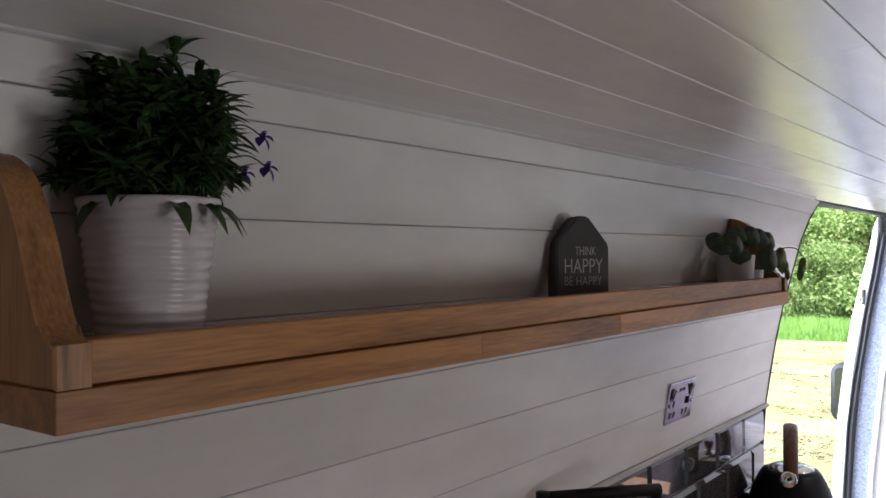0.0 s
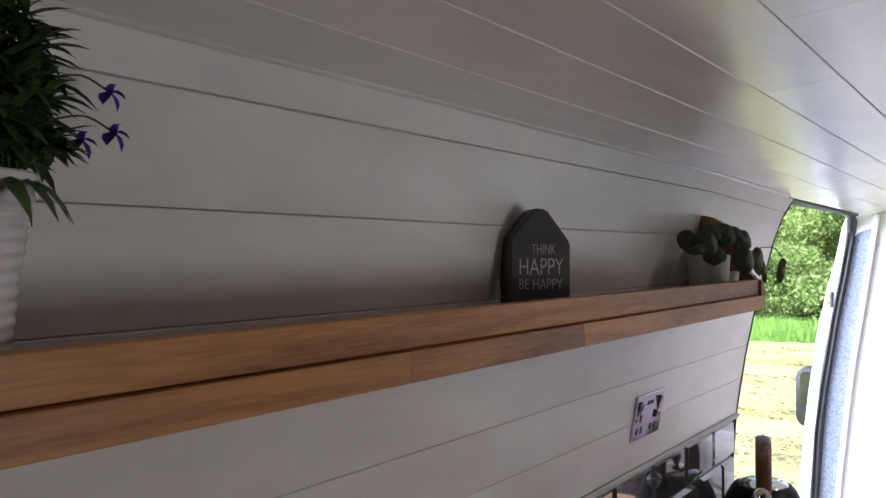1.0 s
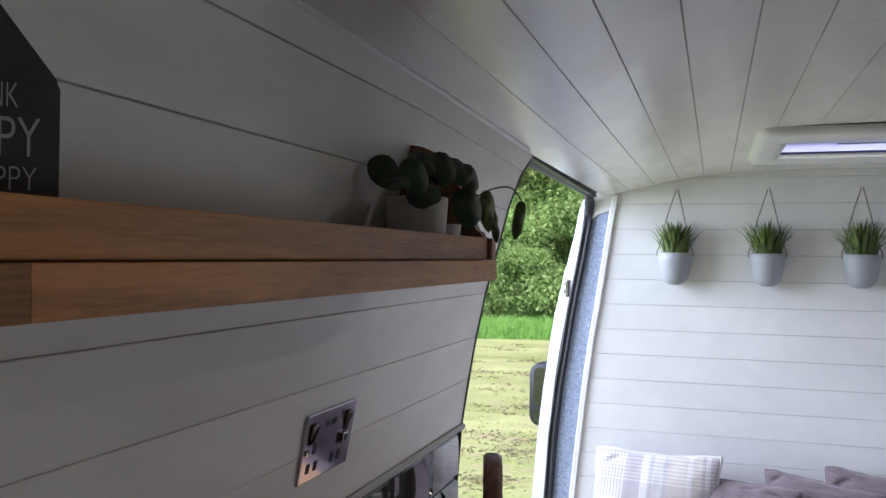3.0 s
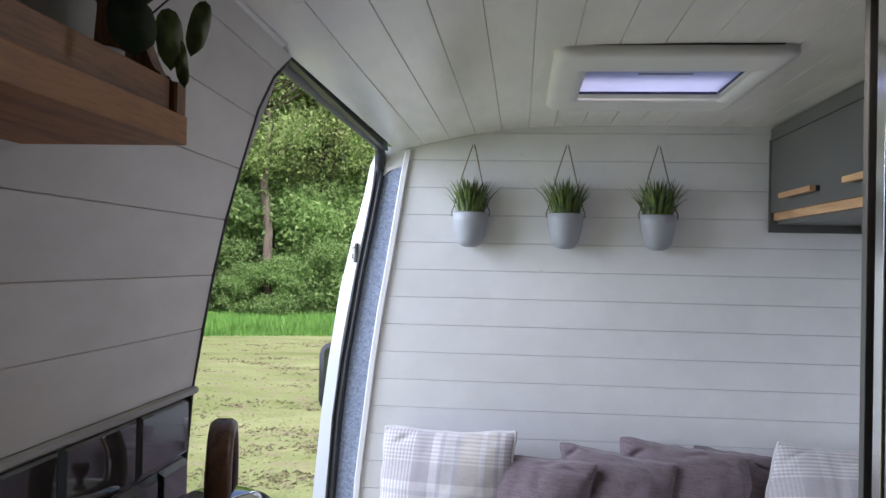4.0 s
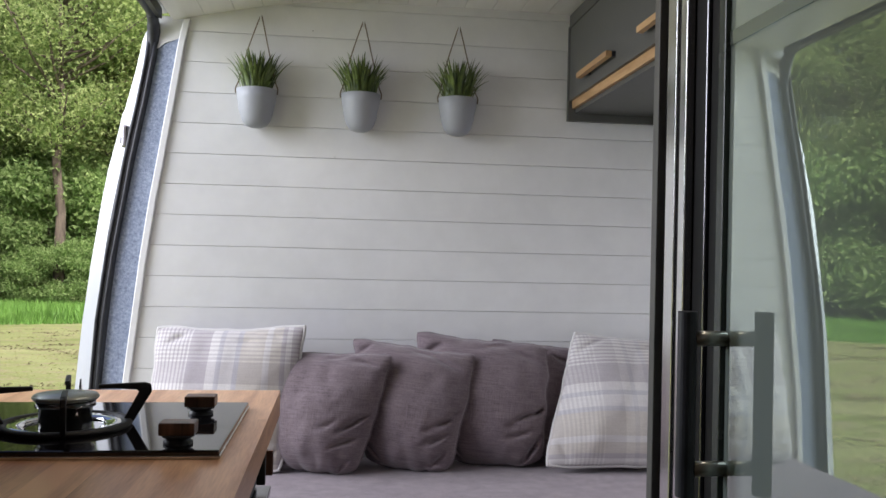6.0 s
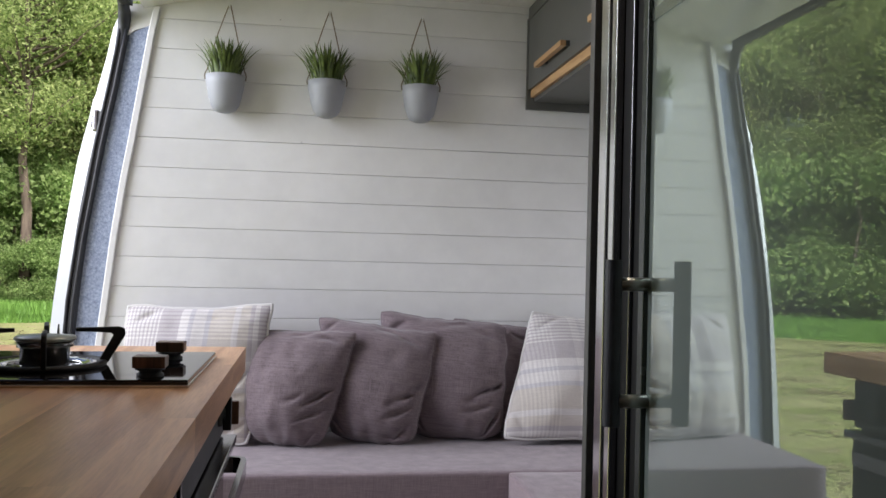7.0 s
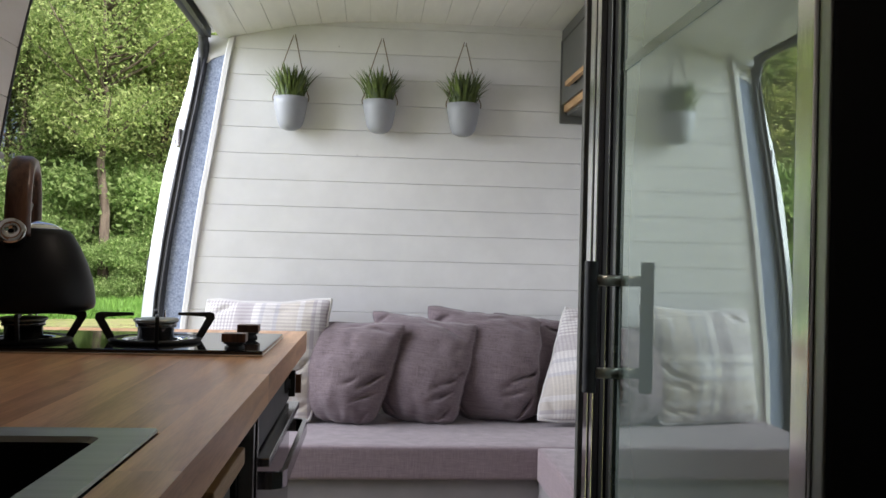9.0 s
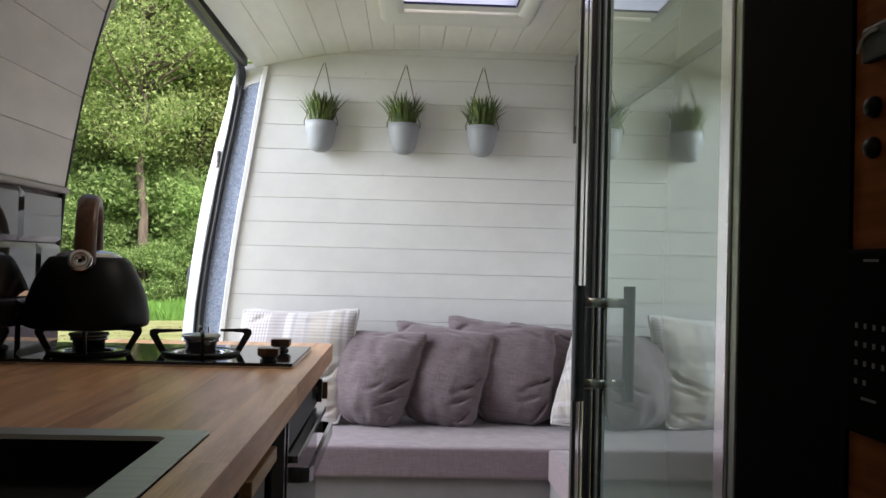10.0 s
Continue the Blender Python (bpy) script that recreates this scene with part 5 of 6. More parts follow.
part("profile", boxed((GX - 0.008, -2.234, 0.0), (GX + 0.022, -2.201, 1.862), 0.0025, 2), M["alu"], shower)
part("profile", boxed((GX - 0.005, -2.254, 0.0), (GX + 0.022, -2.235, 1.862), 0.002), M["satin"], shower)
b = tube([(0.327, -1.642, 0.880), (0.327, -1.642, 1.084)], 0.0105, 20)
hb = part("handle", b, M["rubber"], shower, "glossy black bar handle")
for z in (0.910, 1.054):
    part("standoff", tube([(0.335, -1.642, z), (GX - 0.0005, -1.642, z)], 0.0085, 16), M["satin"], hb, smooth=True)
part("side_wall", boxed((GX + 0.021, -1.486, 0.0), (RIGHT - 0.003, -1.452, 1.77)), M["grey"], shower)
part("inner_wall", boxed((0.96, -2.25, 0.0), (RIGHT - 0.003, -1.487, 1.77)), M["plastic"], shower)
part("inner_wall", boxed((GX + 0.023, -2.275, 0.0), (RIGHT - 0.003, -2.251, 1.77)), M["plastic"], shower)
part("tray", boxed((GX + 0.021, -2.25, 0.0), (0.959, -1.488, 0.04)), M["plastic"], shower)

# ---- tall unit with utensil panel ----
tall = thing("tall_cabinet", pose(0, 0, 0), "tall black cabinet beside the shower with a wooden panel", "cabinet")
part("carcass", boxed((GX + 0.012, -2.75, 0.0), (RIGHT - 0.003, -2.276, 1.77)), M["black_matt"], tall)
part("side_panel", boxed((GX - 0.004, -2.474, 0.0), (GX + 0.011, -2.257, 1.84)), M["black_matt"], tall)
part("wood_panel", boxed((GX - 0.001, -2.75, 0.0), (GX + 0.011, -2.475, 1.80)), M["stained"], tall, "dark brown wooden panel")
ctl = thing("control_panel", pose(GX - 0.0012, -2.56, 1.072), "black control panel with pale unreadable marks", "control panel")
part("case", boxed((-0.010, -0.075, -0.072), (0.0, 0.077, 0.068), 0.004, 3), M["black_matt"], ctl)
for k in range(14):
    y, z = 0.058 - 0.012 * (k % 4), 0.01 - 0.014 * (k // 4)
    part("mark", boxed((-0.0106, y - 0.0018, z - 0.002), (-0.0101, y + 0.0018, z + 0.002)), M["faint_ink"], ctl)
for z in (0.058, -0.045):
    part("mark", boxed((-0.0106, 0.03, z), (-0.0101, 0.050, z + 0.002)), M["faint_ink"], ctl)
for z in (1.2165, 1.2475):
    solo("coat_hook", lathe([(0.0, 0.009), (0.006, 0.007), (0.0085, 0.003), (0.008, 0.0), (0.0, 0.0)], 20), M["black"], Matrix.Translation((GX - 0.0012, -2.505, z)) @ pose(0, 0, 0, 0, -90, 0), "small black oval hook on the wooden panel", "hook", group="hooks on the panel", smooth=True)
clip = thing("wall_clip", pose(GX - 0.0012, -2.512, 1.296), "black wall clip with a pale wire loop", "clip")
part("case", boxed((-0.009, -0.03, -0.015), (0.0, 0.014, 0.012), 0.003), M["black"], clip)
part("loop", tube(spline([(-0.0102, 0.016, -0.006), (-0.0102, 0.010, 0.003), (-0.0102, 0.0, 0.006), (-0.0102, -0.01, 0.006)], 5), 0.0012, 6), M["ink"], clip)

# ---- plants on the shelf ----
plant = thing("potted_plant", pose(-0.530, -3.448, SHELF_Z1) @ Matrix.Scale(1.04, 4), "bushy green plant with violet flowers in a white pot", "plant")
prof = [(0.0, 0.0), (0.032, 0.0), (0.0345, 0.003)]
for k in range(66):
    zz = 0.006 + k * 0.00168
    rr = 0.0350 + (0.0510 - 0.0350) * (zz / 0.119)
    prof.append((rr + 0.0007 * math.sin(2 * math.pi * zz / 0.0076), zz))
prof += [(0.0515, 0.1185), (0.0510, 0.1205), (0.0490, 0.120), (0.047, 0.110), (0.0, 0.108)]
b = lathe(prof, 56)
for v in b.verts:
    a = math.atan2(v.co.y, v.co.x)
    k = 1 + 0.022 * noise.noise(Vector((math.cos(a) * 1.8, math.sin(a) * 1.8, v.co.z * 40)))
    v.co.z += 0.0022 * noise.noise(Vector((math.cos(a) * 1.3, math.sin(a) * 1.3, v.co.z * 20 + 5))) * (0.01 < v.co.z < 0.112)
    v.co.x, v.co.y = v.co.x * k, v.co.y * k
part("pot", b, M["potw"], plant, "white glazed pot with fine ribs", smooth=True)
part("soil", lathe([(0.0, 0.112), (0.046, 0.111), (0.046, 0.1085), (0.0, 0.1085)], 24), M["soil"], plant)
rnd = random.Random(5)
b, bs = bmesh.new(), bmesh.new()
for k in range(64):
    a, r = rnd.uniform(0, 2 * math.pi), 0.042 * math.sqrt(rnd.random())
    root = Vector((r * math.cos(a), r * math.sin(a), 0.111))
    # the shoots end on a dome over the pot
    el, aa0 = rnd.uniform(0.0, 1.0), a + rnd.uniform(-0.5, 0.5)
    ring = math.sqrt(1 - el * el)
    tip = Vector((0.056 * ring * math.cos(aa0), 0.066 * ring * math.sin(aa0), 0.122 + 0.120 * el)) * 1.0
    tip = root.lerp(tip, rnd.uniform(0.62, 1.08))
    if tip.x < -0.05:
        tip.x = -0.05 - (tip.x + 0.05) * 0.2
    bend = Vector((rnd.uniform(-0.01, 0.01), rnd.uniform(-0.01, 0.01), 0.014))
    pts = spline([root, (root + tip) / 2 + bend, tip], 5)
    tube(pts, 0.0011, 5, bs)
    for i, p in enumerate(pts[2:]):
        for q in range(3 if i < 6 else 5):
            aa = rnd.uniform(0, 2 * math.pi)
            ln = rnd.uniform(0.016, 0.034)
            d = Vector((math.cos(aa), math.sin(aa), rnd.uniform(-0.3, 0.8))).normalized()
            if (p + d * ln).x < -0.066:
                d.x = abs(d.x)
            leaf_blade(b, p, p + d * ln, rnd.uniform(0.0055, 0.0105), rnd.uniform(0.0, 0.010), 0.002, 4, 0.3)
for k in range(10):
    a = rnd.uniform(0, 2 * math.pi)
    root = Vector((0.042 * math.cos(a), 0.042 * math.sin(a), 0.116))
    leaf_blade(b, root, root + Vector((0.03 * math.cos(a), 0.03 * math.sin(a), -0.012)), 0.013, 0.012, 0.004, 4)
part("foliage", b, M["leaf"], plant)
part("stem", bs, M["leaf"], plant)
st = bmesh.new()
for x, y, z in ((0.012, 0.098, 0.176), (0.022, 0.094, 0.150), (0.010, 0.080, 0.145)):
    c = Vector((x, y, z))
    tube(spline([c + Vector((-0.01, -0.035, 0.004)), c + Vector((-0.004, -0.016, 0.008)), c], 4), 0.0007, 5, st)
    fl = bmesh.new()
    for k in range(5):
        a = 2 * math.pi * k / 5
        leaf_blade(fl, c, c + Vector((0.004, 0.009 * math.cos(a), 0.009 * math.sin(a) - 0.003)), 0.0095, 0.001, 0.001, 3)
    part("flower", fl, M["violet"], plant, "small violet lobelia flower")
part("flower_stalk", st, M["leaf"], plant)

pilea = thing("potted_plant", pose(-0.520, -2.105, SHELF_Z1), "round-leaved green plant in a grey stoneware pot", "plant")
prof = [(0.0, 0.0), (0.032, 0.0), (0.0335, 0.003), (0.0380, 0.074), (0.0375, 0.0765), (0.0360, 0.076), (0.0340, 0.066), (0.0, 0.065)]
b = lathe(prof, 64)
for k, v in enumerate(b.verts):
    a = math.atan2(v.co.y, v.co.x)
    s = 1 + 0.009 * math.cos(32 * a)
    v.co.x, v.co.y = v.co.x * s, v.co.y * s
part("pot", b, M["potg"], pilea, "grey stoneware pot", smooth=True)
part("soil", lathe([(0.0, 0.067), (0.0295, 0.067), (0.0295, 0.0655), (0.0, 0.0655)], 20), M["soil"], pilea)


def round_leaf(b, c, nrm, r, long=1.0, spin=0.0):
    """A cupped oval leaf with a pointed tip."""
    c, nrm = Vector(c), Vector(nrm).normalized()
    down = (Vector((0, 0, -1)) - nrm * nrm.dot(Vector((0, 0, -1))))
    down = down.normalized() if down.length > 1e-4 else Vector((0, 1, 0))
    side = nrm.cross(down)
    down, side = down * math.cos(spin) + side * math.sin(spin), side * math.cos(spin) - down * math.sin(spin)
    mid = b.verts.new(c + nrm * 0.0)
    rings = []
    for f, lift in ((0.5, 0.001), (1.0, -0.003)):
        ring = []
        for k in range(14):
            a = 2 * math.pi * k / 14
            e = 1.0 + (0.16 if k == 0 else 0.0)
            ring.append(b.verts.new(c + (down * math.cos(a) * r * f * long * e + side * math.sin(a) * r * f) + nrm * (lift + 0.0015 * math.sin(3 * a))))
        rings.append(ring)
    for k in range(14):
        b.faces.new((mid, rings[0][k], rings[0][(k + 1) % 14]))
        b.faces.new((rings[0][k], rings[1][k], rings[1][(k + 1) % 14], rings[0][(k + 1) % 14]))


LEAVES = [((-0.012, -0.082, 0.110), (0.5, -0.7, 0.4), 0.019), ((0.010, -0.098, 0.092), (0.1, -0.5, 0.9), 0.016), ((0.022, -0.066, 0.104), (0.7, -0.5, 0.3), 0.020), ((0.030, -0.062, 0.078), (0.2, -0.6, 0.8), 0.021),
          ((0.010, -0.010, 0.128), (0.5, -0.6, 0.6), 0.019), ((0.030, 0.012, 0.124), (0.7, -0.6, 0.4), 0.020), ((0.040, 0.036, 0.122), (0.6, -0.5, 0.6), 0.021), ((0.018, 0.034, 0.118), (0.4, -0.6, 0.7), 0.018),
          ((0.052, 0.052, 0.112), (0.8, -0.5, 0.3), 0.018), ((0.054, 0.040, 0.068), (0.75, -0.65, 0.2), 0.023), ((-0.012, 0.012, 0.116), (0.5, -0.6, 0.6), 0.018)]
b, bs = bmesh.new(), bmesh.new()
for k, (c, nrm, r) in enumerate(LEAVES):
    c = (c[0], c[1], 0.066 + (c[2] - 0.066) * 0.86)
    round_leaf(b, c, nrm, r, 1.12)
    c = Vector(c)
    root = Vector((c.x * 0.25, c.y * 0.25, 0.066))
    tube(spline([root, root.lerp(c, 0.5) + Vector((0, 0, 0.018)), c], 4), 0.0011, 5, bs)
# light shining through the trailing leaves is put into their lighter green
b2 = bmesh.new()
round_leaf(b2, (0.132, -0.010, 0.050), (0.75, -0.6, 0.1), 0.0095, 2.4, -0.30)
round_leaf(b2, (0.070, 0.080, 0.066), (0.80, -0.55, 0.1), 0.0150, 1.75, 0.0)
round_leaf(b2, (0.078, 0.088, 0.046), (0.85, -0.50, 0.1), 0.0085, 2.4, 0.1)
tube(spline([(0.055, 0.07, 0.082), (0.085, 0.045, 0.090), (0.115, 0.01, 0.088), (0.130, -0.006, 0.074)], 5), 0.0010, 5, bs)
part("leaves", b, M["pilea"], pilea, smooth=True)
part("trailing_leaves", b2, M["blade"], pilea, "trailing leaves in a lighter green, as if lit through", smooth=True)
part("stem", bs, M["pilea"], pilea)
solo("plant_pot", lathe([(0.0, 0.0), (0.016, 0.0), (0.02, 0.045), (0.018, 0.045), (0.016, 0.036), (0.0, 0.036)], 30), M["white"], pose(-0.498, -2.058, SHELF_Z1 + 0.0005), "small white pot beside the round-leaved plant", "pot", smooth=True)

# ---- outside: field, long grass, trees ----
GROUND = -0.65


def field_material():
    m = surf("mown_grass", (0.165, 0.220, 0.065), (0.35, 0.385, 0.185), 0.9, (0.5, 0.9, 0.9), 12, bump=0.03, bscale=(14, 14, 14), spec=0.1)
    nt = m.node_tree
    bs = nt.nodes["Principled BSDF"]
    old = bs.inputs["Base Color"].links[0].from_socket
    tc, n = nt.nodes.new("ShaderNodeTexCoord"), nt.nodes.new("ShaderNodeTexNoise")
    mp = nt.nodes.new("ShaderNodeMapping")
    mp.inputs["Scale"].default_value = (2.0, 3.2, 1)
    mp.inputs["Rotation"].default_value = (0, 0, 0.35)
    nt.links.new(tc.outputs["Object"], mp.inputs[0])
    nt.links.new(mp.outputs[0], n.inputs["Vector"])
    n.inputs["Scale"].default_value, n.inputs["Detail"].default_value, n.inputs["Roughness"].default_value = 1.0, 8, 0.75
    r = nt.nodes.new("ShaderNodeValToRGB")
    r.color_ramp.elements[0].position, r.color_ramp.elements[1].position = 0.50, 0.63
    nt.links.new(n.outputs[0], r.inputs[0])
    mx = nt.nodes.new("ShaderNodeMix")
    mx.data_type = "RGBA"
    nt.links.new(r.outputs[0], mx.inputs[0])
    nt.links.new(old, mx.inputs[6])
    mx.inputs[7].default_value = (0.30, 0.265, 0.175, 1)
    nt.links.new(mx.outputs[2], bs.inputs["Base Color"])
    return m


M["field"] = field_material()
M["longgrass"] = surf("long_grass", (0.060, 0.165, 0.022), (0.145, 0.32, 0.055), 0.6, (2, 2, 2), vary=0.1)
M["bark"] = surf("bark", (0.045, 0.036, 0.028), (0.17, 0.145, 0.115), 0.9, (6, 6, 1.5), bump=0.02, bscale=(18, 18, 4))


def leafage(name, c1, c2):
    """Foliage with a tone of its own for each leaf, and light shining through."""
    m = bpy.data.materials.new(name)
    m.use_nodes = True
    nt = m.node_tree
    bs = nt.nodes["Principled BSDF"]
    g, info = nt.nodes.new("ShaderNodeNewGeometry"), nt.nodes.new("ShaderNodeObjectInfo")
    r = nt.nodes.new("ShaderNodeValToRGB")
    r.color_ramp.elements[0].color, r.color_ramp.elements[1].color = (*c1, 1), (*c2, 1)
    nt.links.new(g.outputs["Random Per Island"], r.inputs[0])
    h, mr = nt.nodes.new("ShaderNodeHueSaturation"), nt.nodes.new("ShaderNodeMapRange")
    mr.inputs["To Min"].default_value, mr.inputs["To Max"].default_value = 0.75, 1.25
    nt.links.new(info.outputs["Random"], mr.inputs["Value"])
    nt.links.new(mr.outputs[0], h.inputs["Value"])
    nt.links.new(r.outputs[0], h.inputs["Color"])
    nt.links.new(h.outputs[0], bs.inputs["Base Color"])
    bs.inputs["Roughness"].default_value, bs.inputs["Specular IOR Level"].default_value = 0.55, 0.3
    tr, mix = nt.nodes.new("ShaderNodeBsdfTranslucent"), nt.nodes.new("ShaderNodeMixShader")
    nt.links.new(h.outputs[0], tr.inputs[0])
    mix.inputs[0].default_value = 0.62
    nt.links.new(bs.outputs[0], mix.inputs[1])
    nt.links.new(tr.outputs[0], mix.inputs[2])
    nt.links.new(mix.outputs[0], nt.nodes["Material Output"].inputs["Surface"])
    return m


M["foliage"] = leafage("tree_foliage", (0.12, 0.21, 0.055), (0.50, 0.61, 0.27))
M["foliage_light"] = leafage("birch_foliage", (0.15, 0.21, 0.06), (0.58, 0.62, 0.29))
M["foliage_bush"] = leafage("bush_foliage", (0.10, 0.20, 0.05), (0.42, 0.58, 0.24))

b = bmesh.new()
bmesh.ops.create_grid(b, x_segments=80, y_segments=80, size=400)
for v in b.verts:
    v.co.z = 0.0
solo("ground", b, M["field"], pose(0, 0, GROUND), "mown grass field with dry cuttings", "ground", kind="structure")


def quads(centres, rnd, size, flat=0.5):
    """Vertices and faces for many small leaf sprays, each a three-cornered leaf."""
    vs, fs = [], []
    for c in centres:
        s = size * rnd.uniform(0.6, 1.4)
        n = Vector((rnd.gauss(0, 1), rnd.gauss(0, 1), rnd.gauss(0.4, 1)))
        n = n.normalized() if n.length > 1e-3 else Vector((0, 0, 1))
        a = n.orthogonal().normalized()
        bb = n.cross(a)
        t = rnd.uniform(0, 6.28)
        a, bb = a * math.cos(t) + bb * math.sin(t), bb * math.cos(t) - a * math.sin(t)
        k = len(vs)
        vs += [c - a * s - bb * s * 0.25, c + bb * s * 0.62, c + a * s - bb * s * 0.2]
        fs.append((k, k + 1, k + 2))
    return vs, fs


def tree_mesh(seed, height, spread, low, leaves, size):
    """A trunk with limbs, and sprays of leaves round the ends of the branches."""
    rnd = random.Random(seed)
    tb = bmesh.new()
    lean = Vector((rnd.uniform(-0.04, 0.04), rnd.uniform(-0.04, 0.04), 1))
    trunk = [lean * (height * 0.92 * k / 8) + Vector((rnd.uniform(-0.09, 0.09), rnd.uniform(-0.09, 0.09), 0)) * (k > 0) for k in range(9)]
    r0 = height * 0.0145
    tube(trunk, [r0 * (1 - 0.9 * k / 8) for k in range(9)], 8, tb)
    tips = []
    for k in range(int(height * 4.2)):
        t = rnd.uniform(low, 0.98)
        i = min(int(t * 8), 7)
        p = trunk[i].lerp(trunk[i + 1], t * 8 - i)
        a = rnd.uniform(0, 2 * math.pi)
        env = math.sin(math.pi * min(max((t - low) / (1 - low), 0.06), 0.97) ** 0.75) ** 0.6
        L = spread * env * rnd.uniform(0.45, 1.05)
        e = p + Vector((math.cos(a) * L, math.sin(a) * L, L * rnd.uniform(0.3, 1.2)))
        midp = p.lerp(e, 0.5) + Vector((0, 0, -0.08 * L))
        tube([p, midp, e], [r0 * 0.36 * (1 - 0.5 * t), r0 * 0.22, r0 * 0.08], 5, tb)
        for q in (0.6, 0.8, 1.0):
            tips.append((p.lerp(e, q), 0.22 * spread * rnd.uniform(0.55, 1.2)))
    centres = []
    for k in range(leaves):
        c, r = rnd.choice(tips)
        d = Vector((rnd.gauss(0, 1), rnd.gauss(0, 1), rnd.gauss(0, 0.7)))
        q = c + d * r * 0.85
        if q.z < 0.15:
            q.z = rnd.uniform(0.1, 0.6)
        centres.append(q)
    vs, fs = quads(centres, rnd, size)
    me = bpy.data.meshes.new("crown")
    me.from_pydata([tuple(v) for v in vs], [], fs)
    return tb, me


def tree(name, m, seed, height, spread, low, leaves, size, leafmat, label, category, group):
    t = thing(name, m, label, category, group=group)
    tb, me = tree_mesh(seed, height, spread, low, leaves, size)
    part("trunk", tb, M["bark"], t, smooth=True)
    me.materials.append(M[leafmat])
    c = new("crown", me)
    c.parent = t
    return t


rnd = random.Random(77)
WOOD = "trees at the edge of the field"
kinds = [tree("tree", pose(-7.86, 22.54, GROUND), 1, 12.5, 2.6, 0.40, 30000, 0.066, "foliage", "slender green woodland tree with a bare lower trunk", "tree", WOOD),
         tree("tree", pose(-9.9, 26.6, GROUND), 2, 11.0, 2.6, 0.06, 40000, 0.066, "foliage", "dense green woodland tree", "tree", WOOD),
         tree("tree", pose(-6.9, 25.6, GROUND), 3, 13.0, 2.0, 0.22, 32000, 0.062, "foliage_light", "light-leaved birch at the wood's edge", "tree", WOOD)]
for k in range(9):
    a = radians(-46 + 5.6 * k + rnd.uniform(-1, 1))
    r = rnd.uniform(27.5, 31.5)
    copy_thing(kinds[k % 3], pose(r * math.sin(a), -1.5 + r * math.cos(a), GROUND, 0, 0, rnd.uniform(0, 360)))
for x, y, k in ((-5.4, 25.6, 1), (-2.6, 26.0, 2), (-11.4, 25.4, 1), (-13.6, 24.0, 2), (-3.9, 27.2, 1), (-15.5, 22.6, 0), (-17.4, 21.4, 1), (-12.6, 27.0, 1), (-10.6, 28.6, 1)):
    copy_thing(kinds[k], pose(x, y, GROUND, 0, 0, rnd.uniform(0, 360)))
for k in range(6):
    a = radians(-98 + 8.5 * k)
    copy_thing(kinds[(k + 1) % 3], pose(27 * math.sin(a), -1.5 + 27 * math.cos(a), GROUND, 0, 0, 40 * k))
BUSHES = "bushes at the edge of the field"
bush = tree("bush", pose(-6.4, 24.9, GROUND), 8, 3.6, 1.5, 0.02, 15000, 0.068, "foliage_bush", "leafy green bush at the wood's edge", "bush", BUSHES)
for k in range(27):
    a = radians(-47 + 1.9 * k + rnd.uniform(-0.8, 0.8))
    r = rnd.uniform(25.0, 26.8)
    copy_thing(bush, pose(r * math.sin(a), -1.0 + r * math.cos(a), GROUND, 0, 0, rnd.uniform(0, 360)) @ Matrix.Scale(rnd.uniform(0.9, 1.55), 4))
for x, y, s in ((-7.4, 22.1, 0.60), (-8.4, 22.2, 0.56), (-6.6, 23.0, 0.8), (-9.6, 22.9, 0.85), (-7.2, 23.9, 1.25), (-8.6, 24.0, 1.3)):
    copy_thing(bush, pose(x, y, GROUND, 0, 0, rnd.uniform(0, 360)) @ Matrix.Scale(s, 4))
thicket = tree("bush", pose(-8.0, 27.4, GROUND), 9, 6.6, 2.3, 0.02, 21000, 0.072, "foliage_bush", "tall dense thicket under the trees", "bush", BUSHES)
for k in range(22):
    a = radians(-47 + 2.4 * k + rnd.uniform(-0.8, 0.8))
    r = rnd.uniform(26.6, 28.4)
    copy_thing(thicket, pose(r * math.sin(a), -1.0 + r * math.cos(a), GROUND, 0, 0, rnd.uniform(0, 360)) @ Matrix.Scale(rnd.uniform(0.6, 0.95), 4))

# long grass along the wood, and tufts and cuttings on the field
vs, fs = [], []
for k in range(50000):
    a = radians(rnd.uniform(-50, 6))
    r = rnd.uniform(21.1, 25.2)
    x, y = r * math.sin(a), -1.0 + r * math.cos(a)
    h, w_ = rnd.uniform(0.18, 0.52) * min(1.0, (r - 20.8) * 0.9), rnd.uniform(0.006, 0.017)
    t = rnd.uniform(0, 3.14)
    dx, dy = w_ * math.cos(t), w_ * math.sin(t)
    lx, ly = rnd.uniform(-0.12, 0.12), rnd.uniform(-0.12, 0.12)
    k0 = len(vs)
    vs += [(x - dx, y - dy, 0), (x + dx, y + dy, 0), (x + dx * 0.7 + lx * 0.4, y + dy * 0.7 + ly * 0.4, h * 0.6), (x + lx, y + ly, h), (x - dx * 0.7 + lx * 0.4, y - dy * 0.7 + ly * 0.4, h * 0.6)]
    fs.append((k0, k0 + 1, k0 + 2, k0 + 3, k0 + 4))
me = bpy.data.meshes.new("long_grass")
me.from_pydata(vs, [], fs)
me.materials.append(M["longgrass"])
g = new("long_grass", me)
g.matrix_basis = pose(0, 0, GROUND)
tagged(g, "strip of long bright green grass along the wood", "grass", kind="stuff")

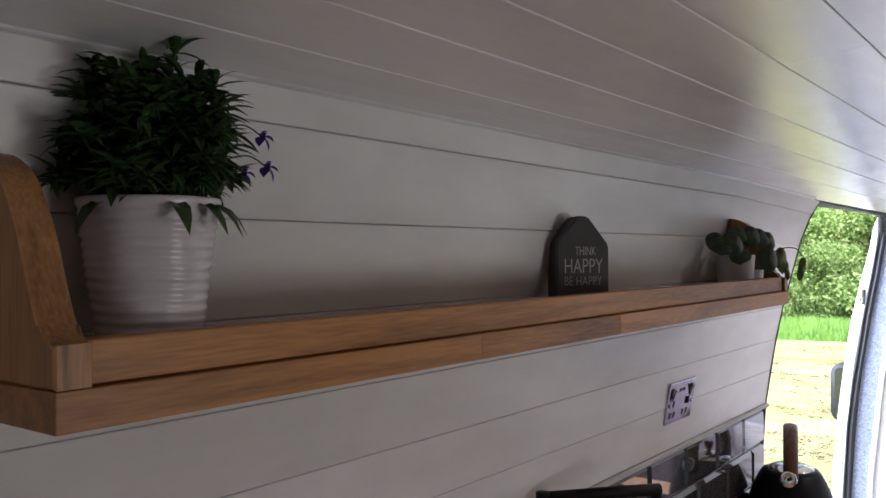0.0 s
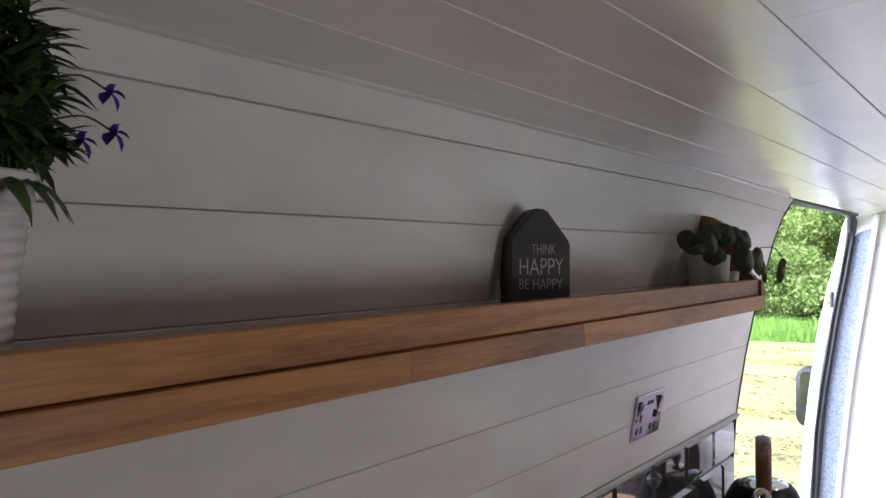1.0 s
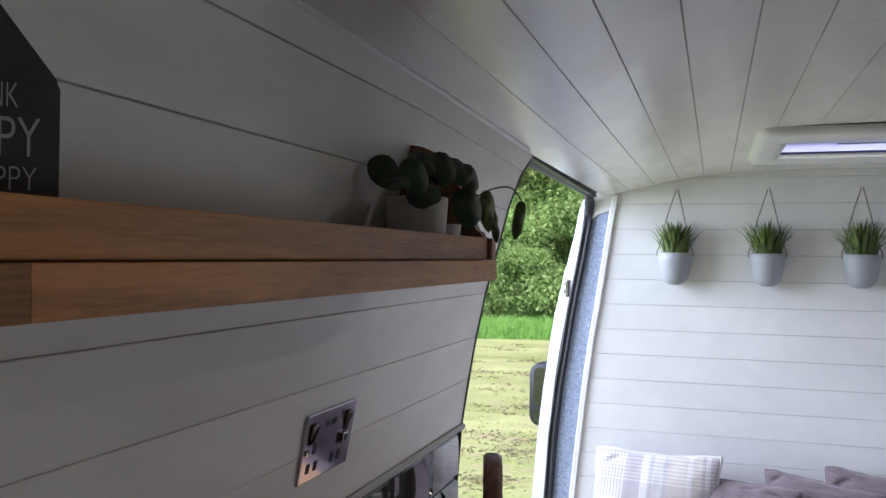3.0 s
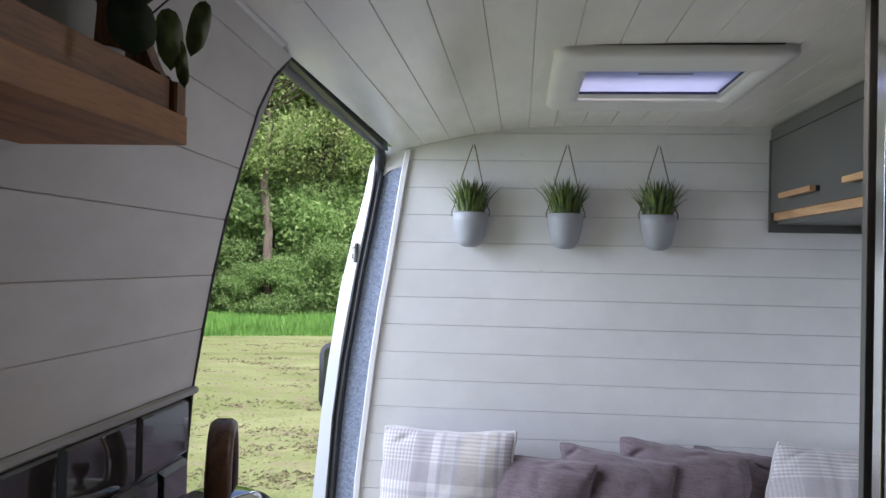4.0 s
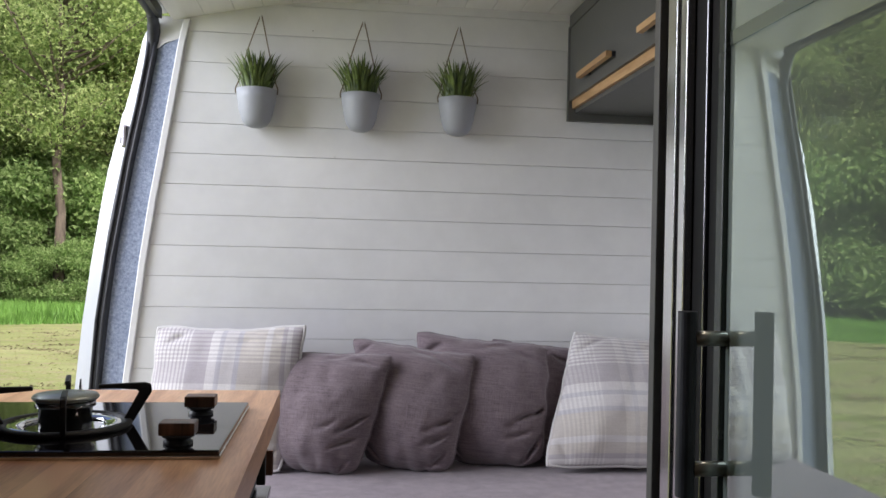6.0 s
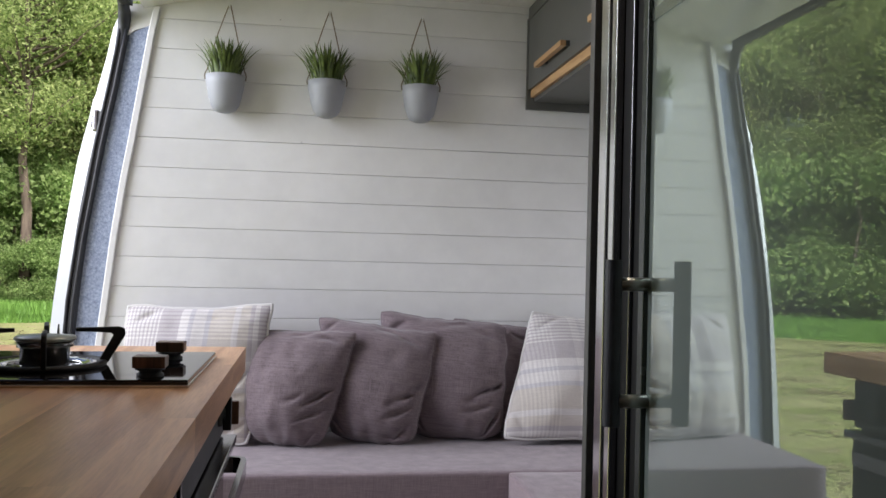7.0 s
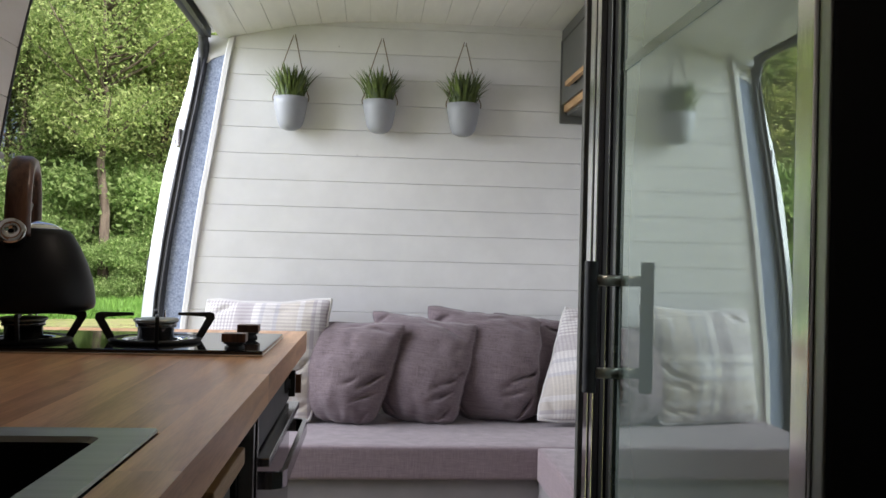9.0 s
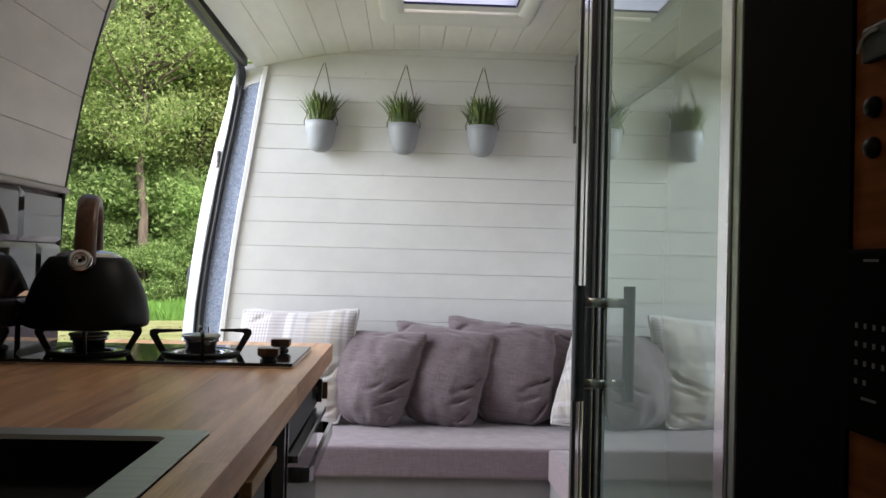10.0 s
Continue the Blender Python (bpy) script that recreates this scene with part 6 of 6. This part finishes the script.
vs, fs = [], []
for k in range(26000):
    a = radians(rnd.uniform(-62, 2))
    r = 4.5 + 19 * rnd.random() ** 1.3
    x, y = r * math.sin(a), -2.0 + r * math.cos(a)
    if noise.noise(Vector((x * 0.7, y * 1.6, 0))) < -0.12 and k % 3:
        continue
    h, w_ = rnd.uniform(0.008, 0.030), rnd.uniform(0.004, 0.011)
    t = rnd.uniform(0, 3.14)
    dx, dy = w_ * math.cos(t), w_ * math.sin(t)
    lx, ly = rnd.uniform(-0.09, 0.09), rnd.uniform(-0.09, 0.09)
    k0 = len(vs)
    vs += [(x - dx, y - dy, 0), (x + dx, y + dy, 0), (x + lx, y + ly, h)]
    fs.append((k0, k0 + 1, k0 + 2))
me = bpy.data.meshes.new("grass_tufts")
me.from_pydata(vs, [], fs)
M["tufts"] = leafage("field_grass", (0.24, 0.29, 0.09), (0.46, 0.47, 0.20))
me.materials.append(M["tufts"])
g = new("grass_tufts", me)
g.matrix_basis = pose(0, 0, GROUND)
tagged(g, "short mown grass blades on the field", "grass", kind="stuff")

# clumps of dry cuttings that the mower left in loose rows
vs, fs = [], []
for k in range(1900):
    a = radians(rnd.uniform(-62, 2))
    r = 5.0 + 16.5 * rnd.random() ** 1.2
    cx, cy = r * math.sin(a), -2.0 + r * math.cos(a)
    if noise.noise(Vector((cx * 0.9, cy * 1.5, 7))) < 0.05:
        continue
    for i in range(rnd.randint(12, 24)):
        x, y = cx + rnd.gauss(0, 0.16), cy + rnd.gauss(0, 0.10)
        t, L = rnd.uniform(0, 3.14), rnd.uniform(0.015, 0.055)
        dx, dy, w_, z = L * math.cos(t), L * math.sin(t), rnd.uniform(0.003, 0.008), rnd.uniform(0.006, 0.030)
        k0 = len(vs)
        vs += [(x - dx, y - dy, 0.001), (x - dy / L * w_, y + dx / L * w_, z), (x + dx, y + dy, 0.001), (x + dy / L * w_, y - dx / L * w_, z * 0.4)]
        fs.append((k0, k0 + 1, k0 + 2, k0 + 3))
me = bpy.data.meshes.new("grass_cuttings")
me.from_pydata(vs, [], fs)
M["cuttings"] = leafage("dry_cuttings", (0.19, 0.17, 0.10), (0.46, 0.42, 0.27))
me.materials.append(M["cuttings"])
g = new("grass_cuttings", me)
g.matrix_basis = pose(0, 0, GROUND)
tagged(g, "loose rows of dry brown grass cuttings on the field", "cuttings", kind="stuff")
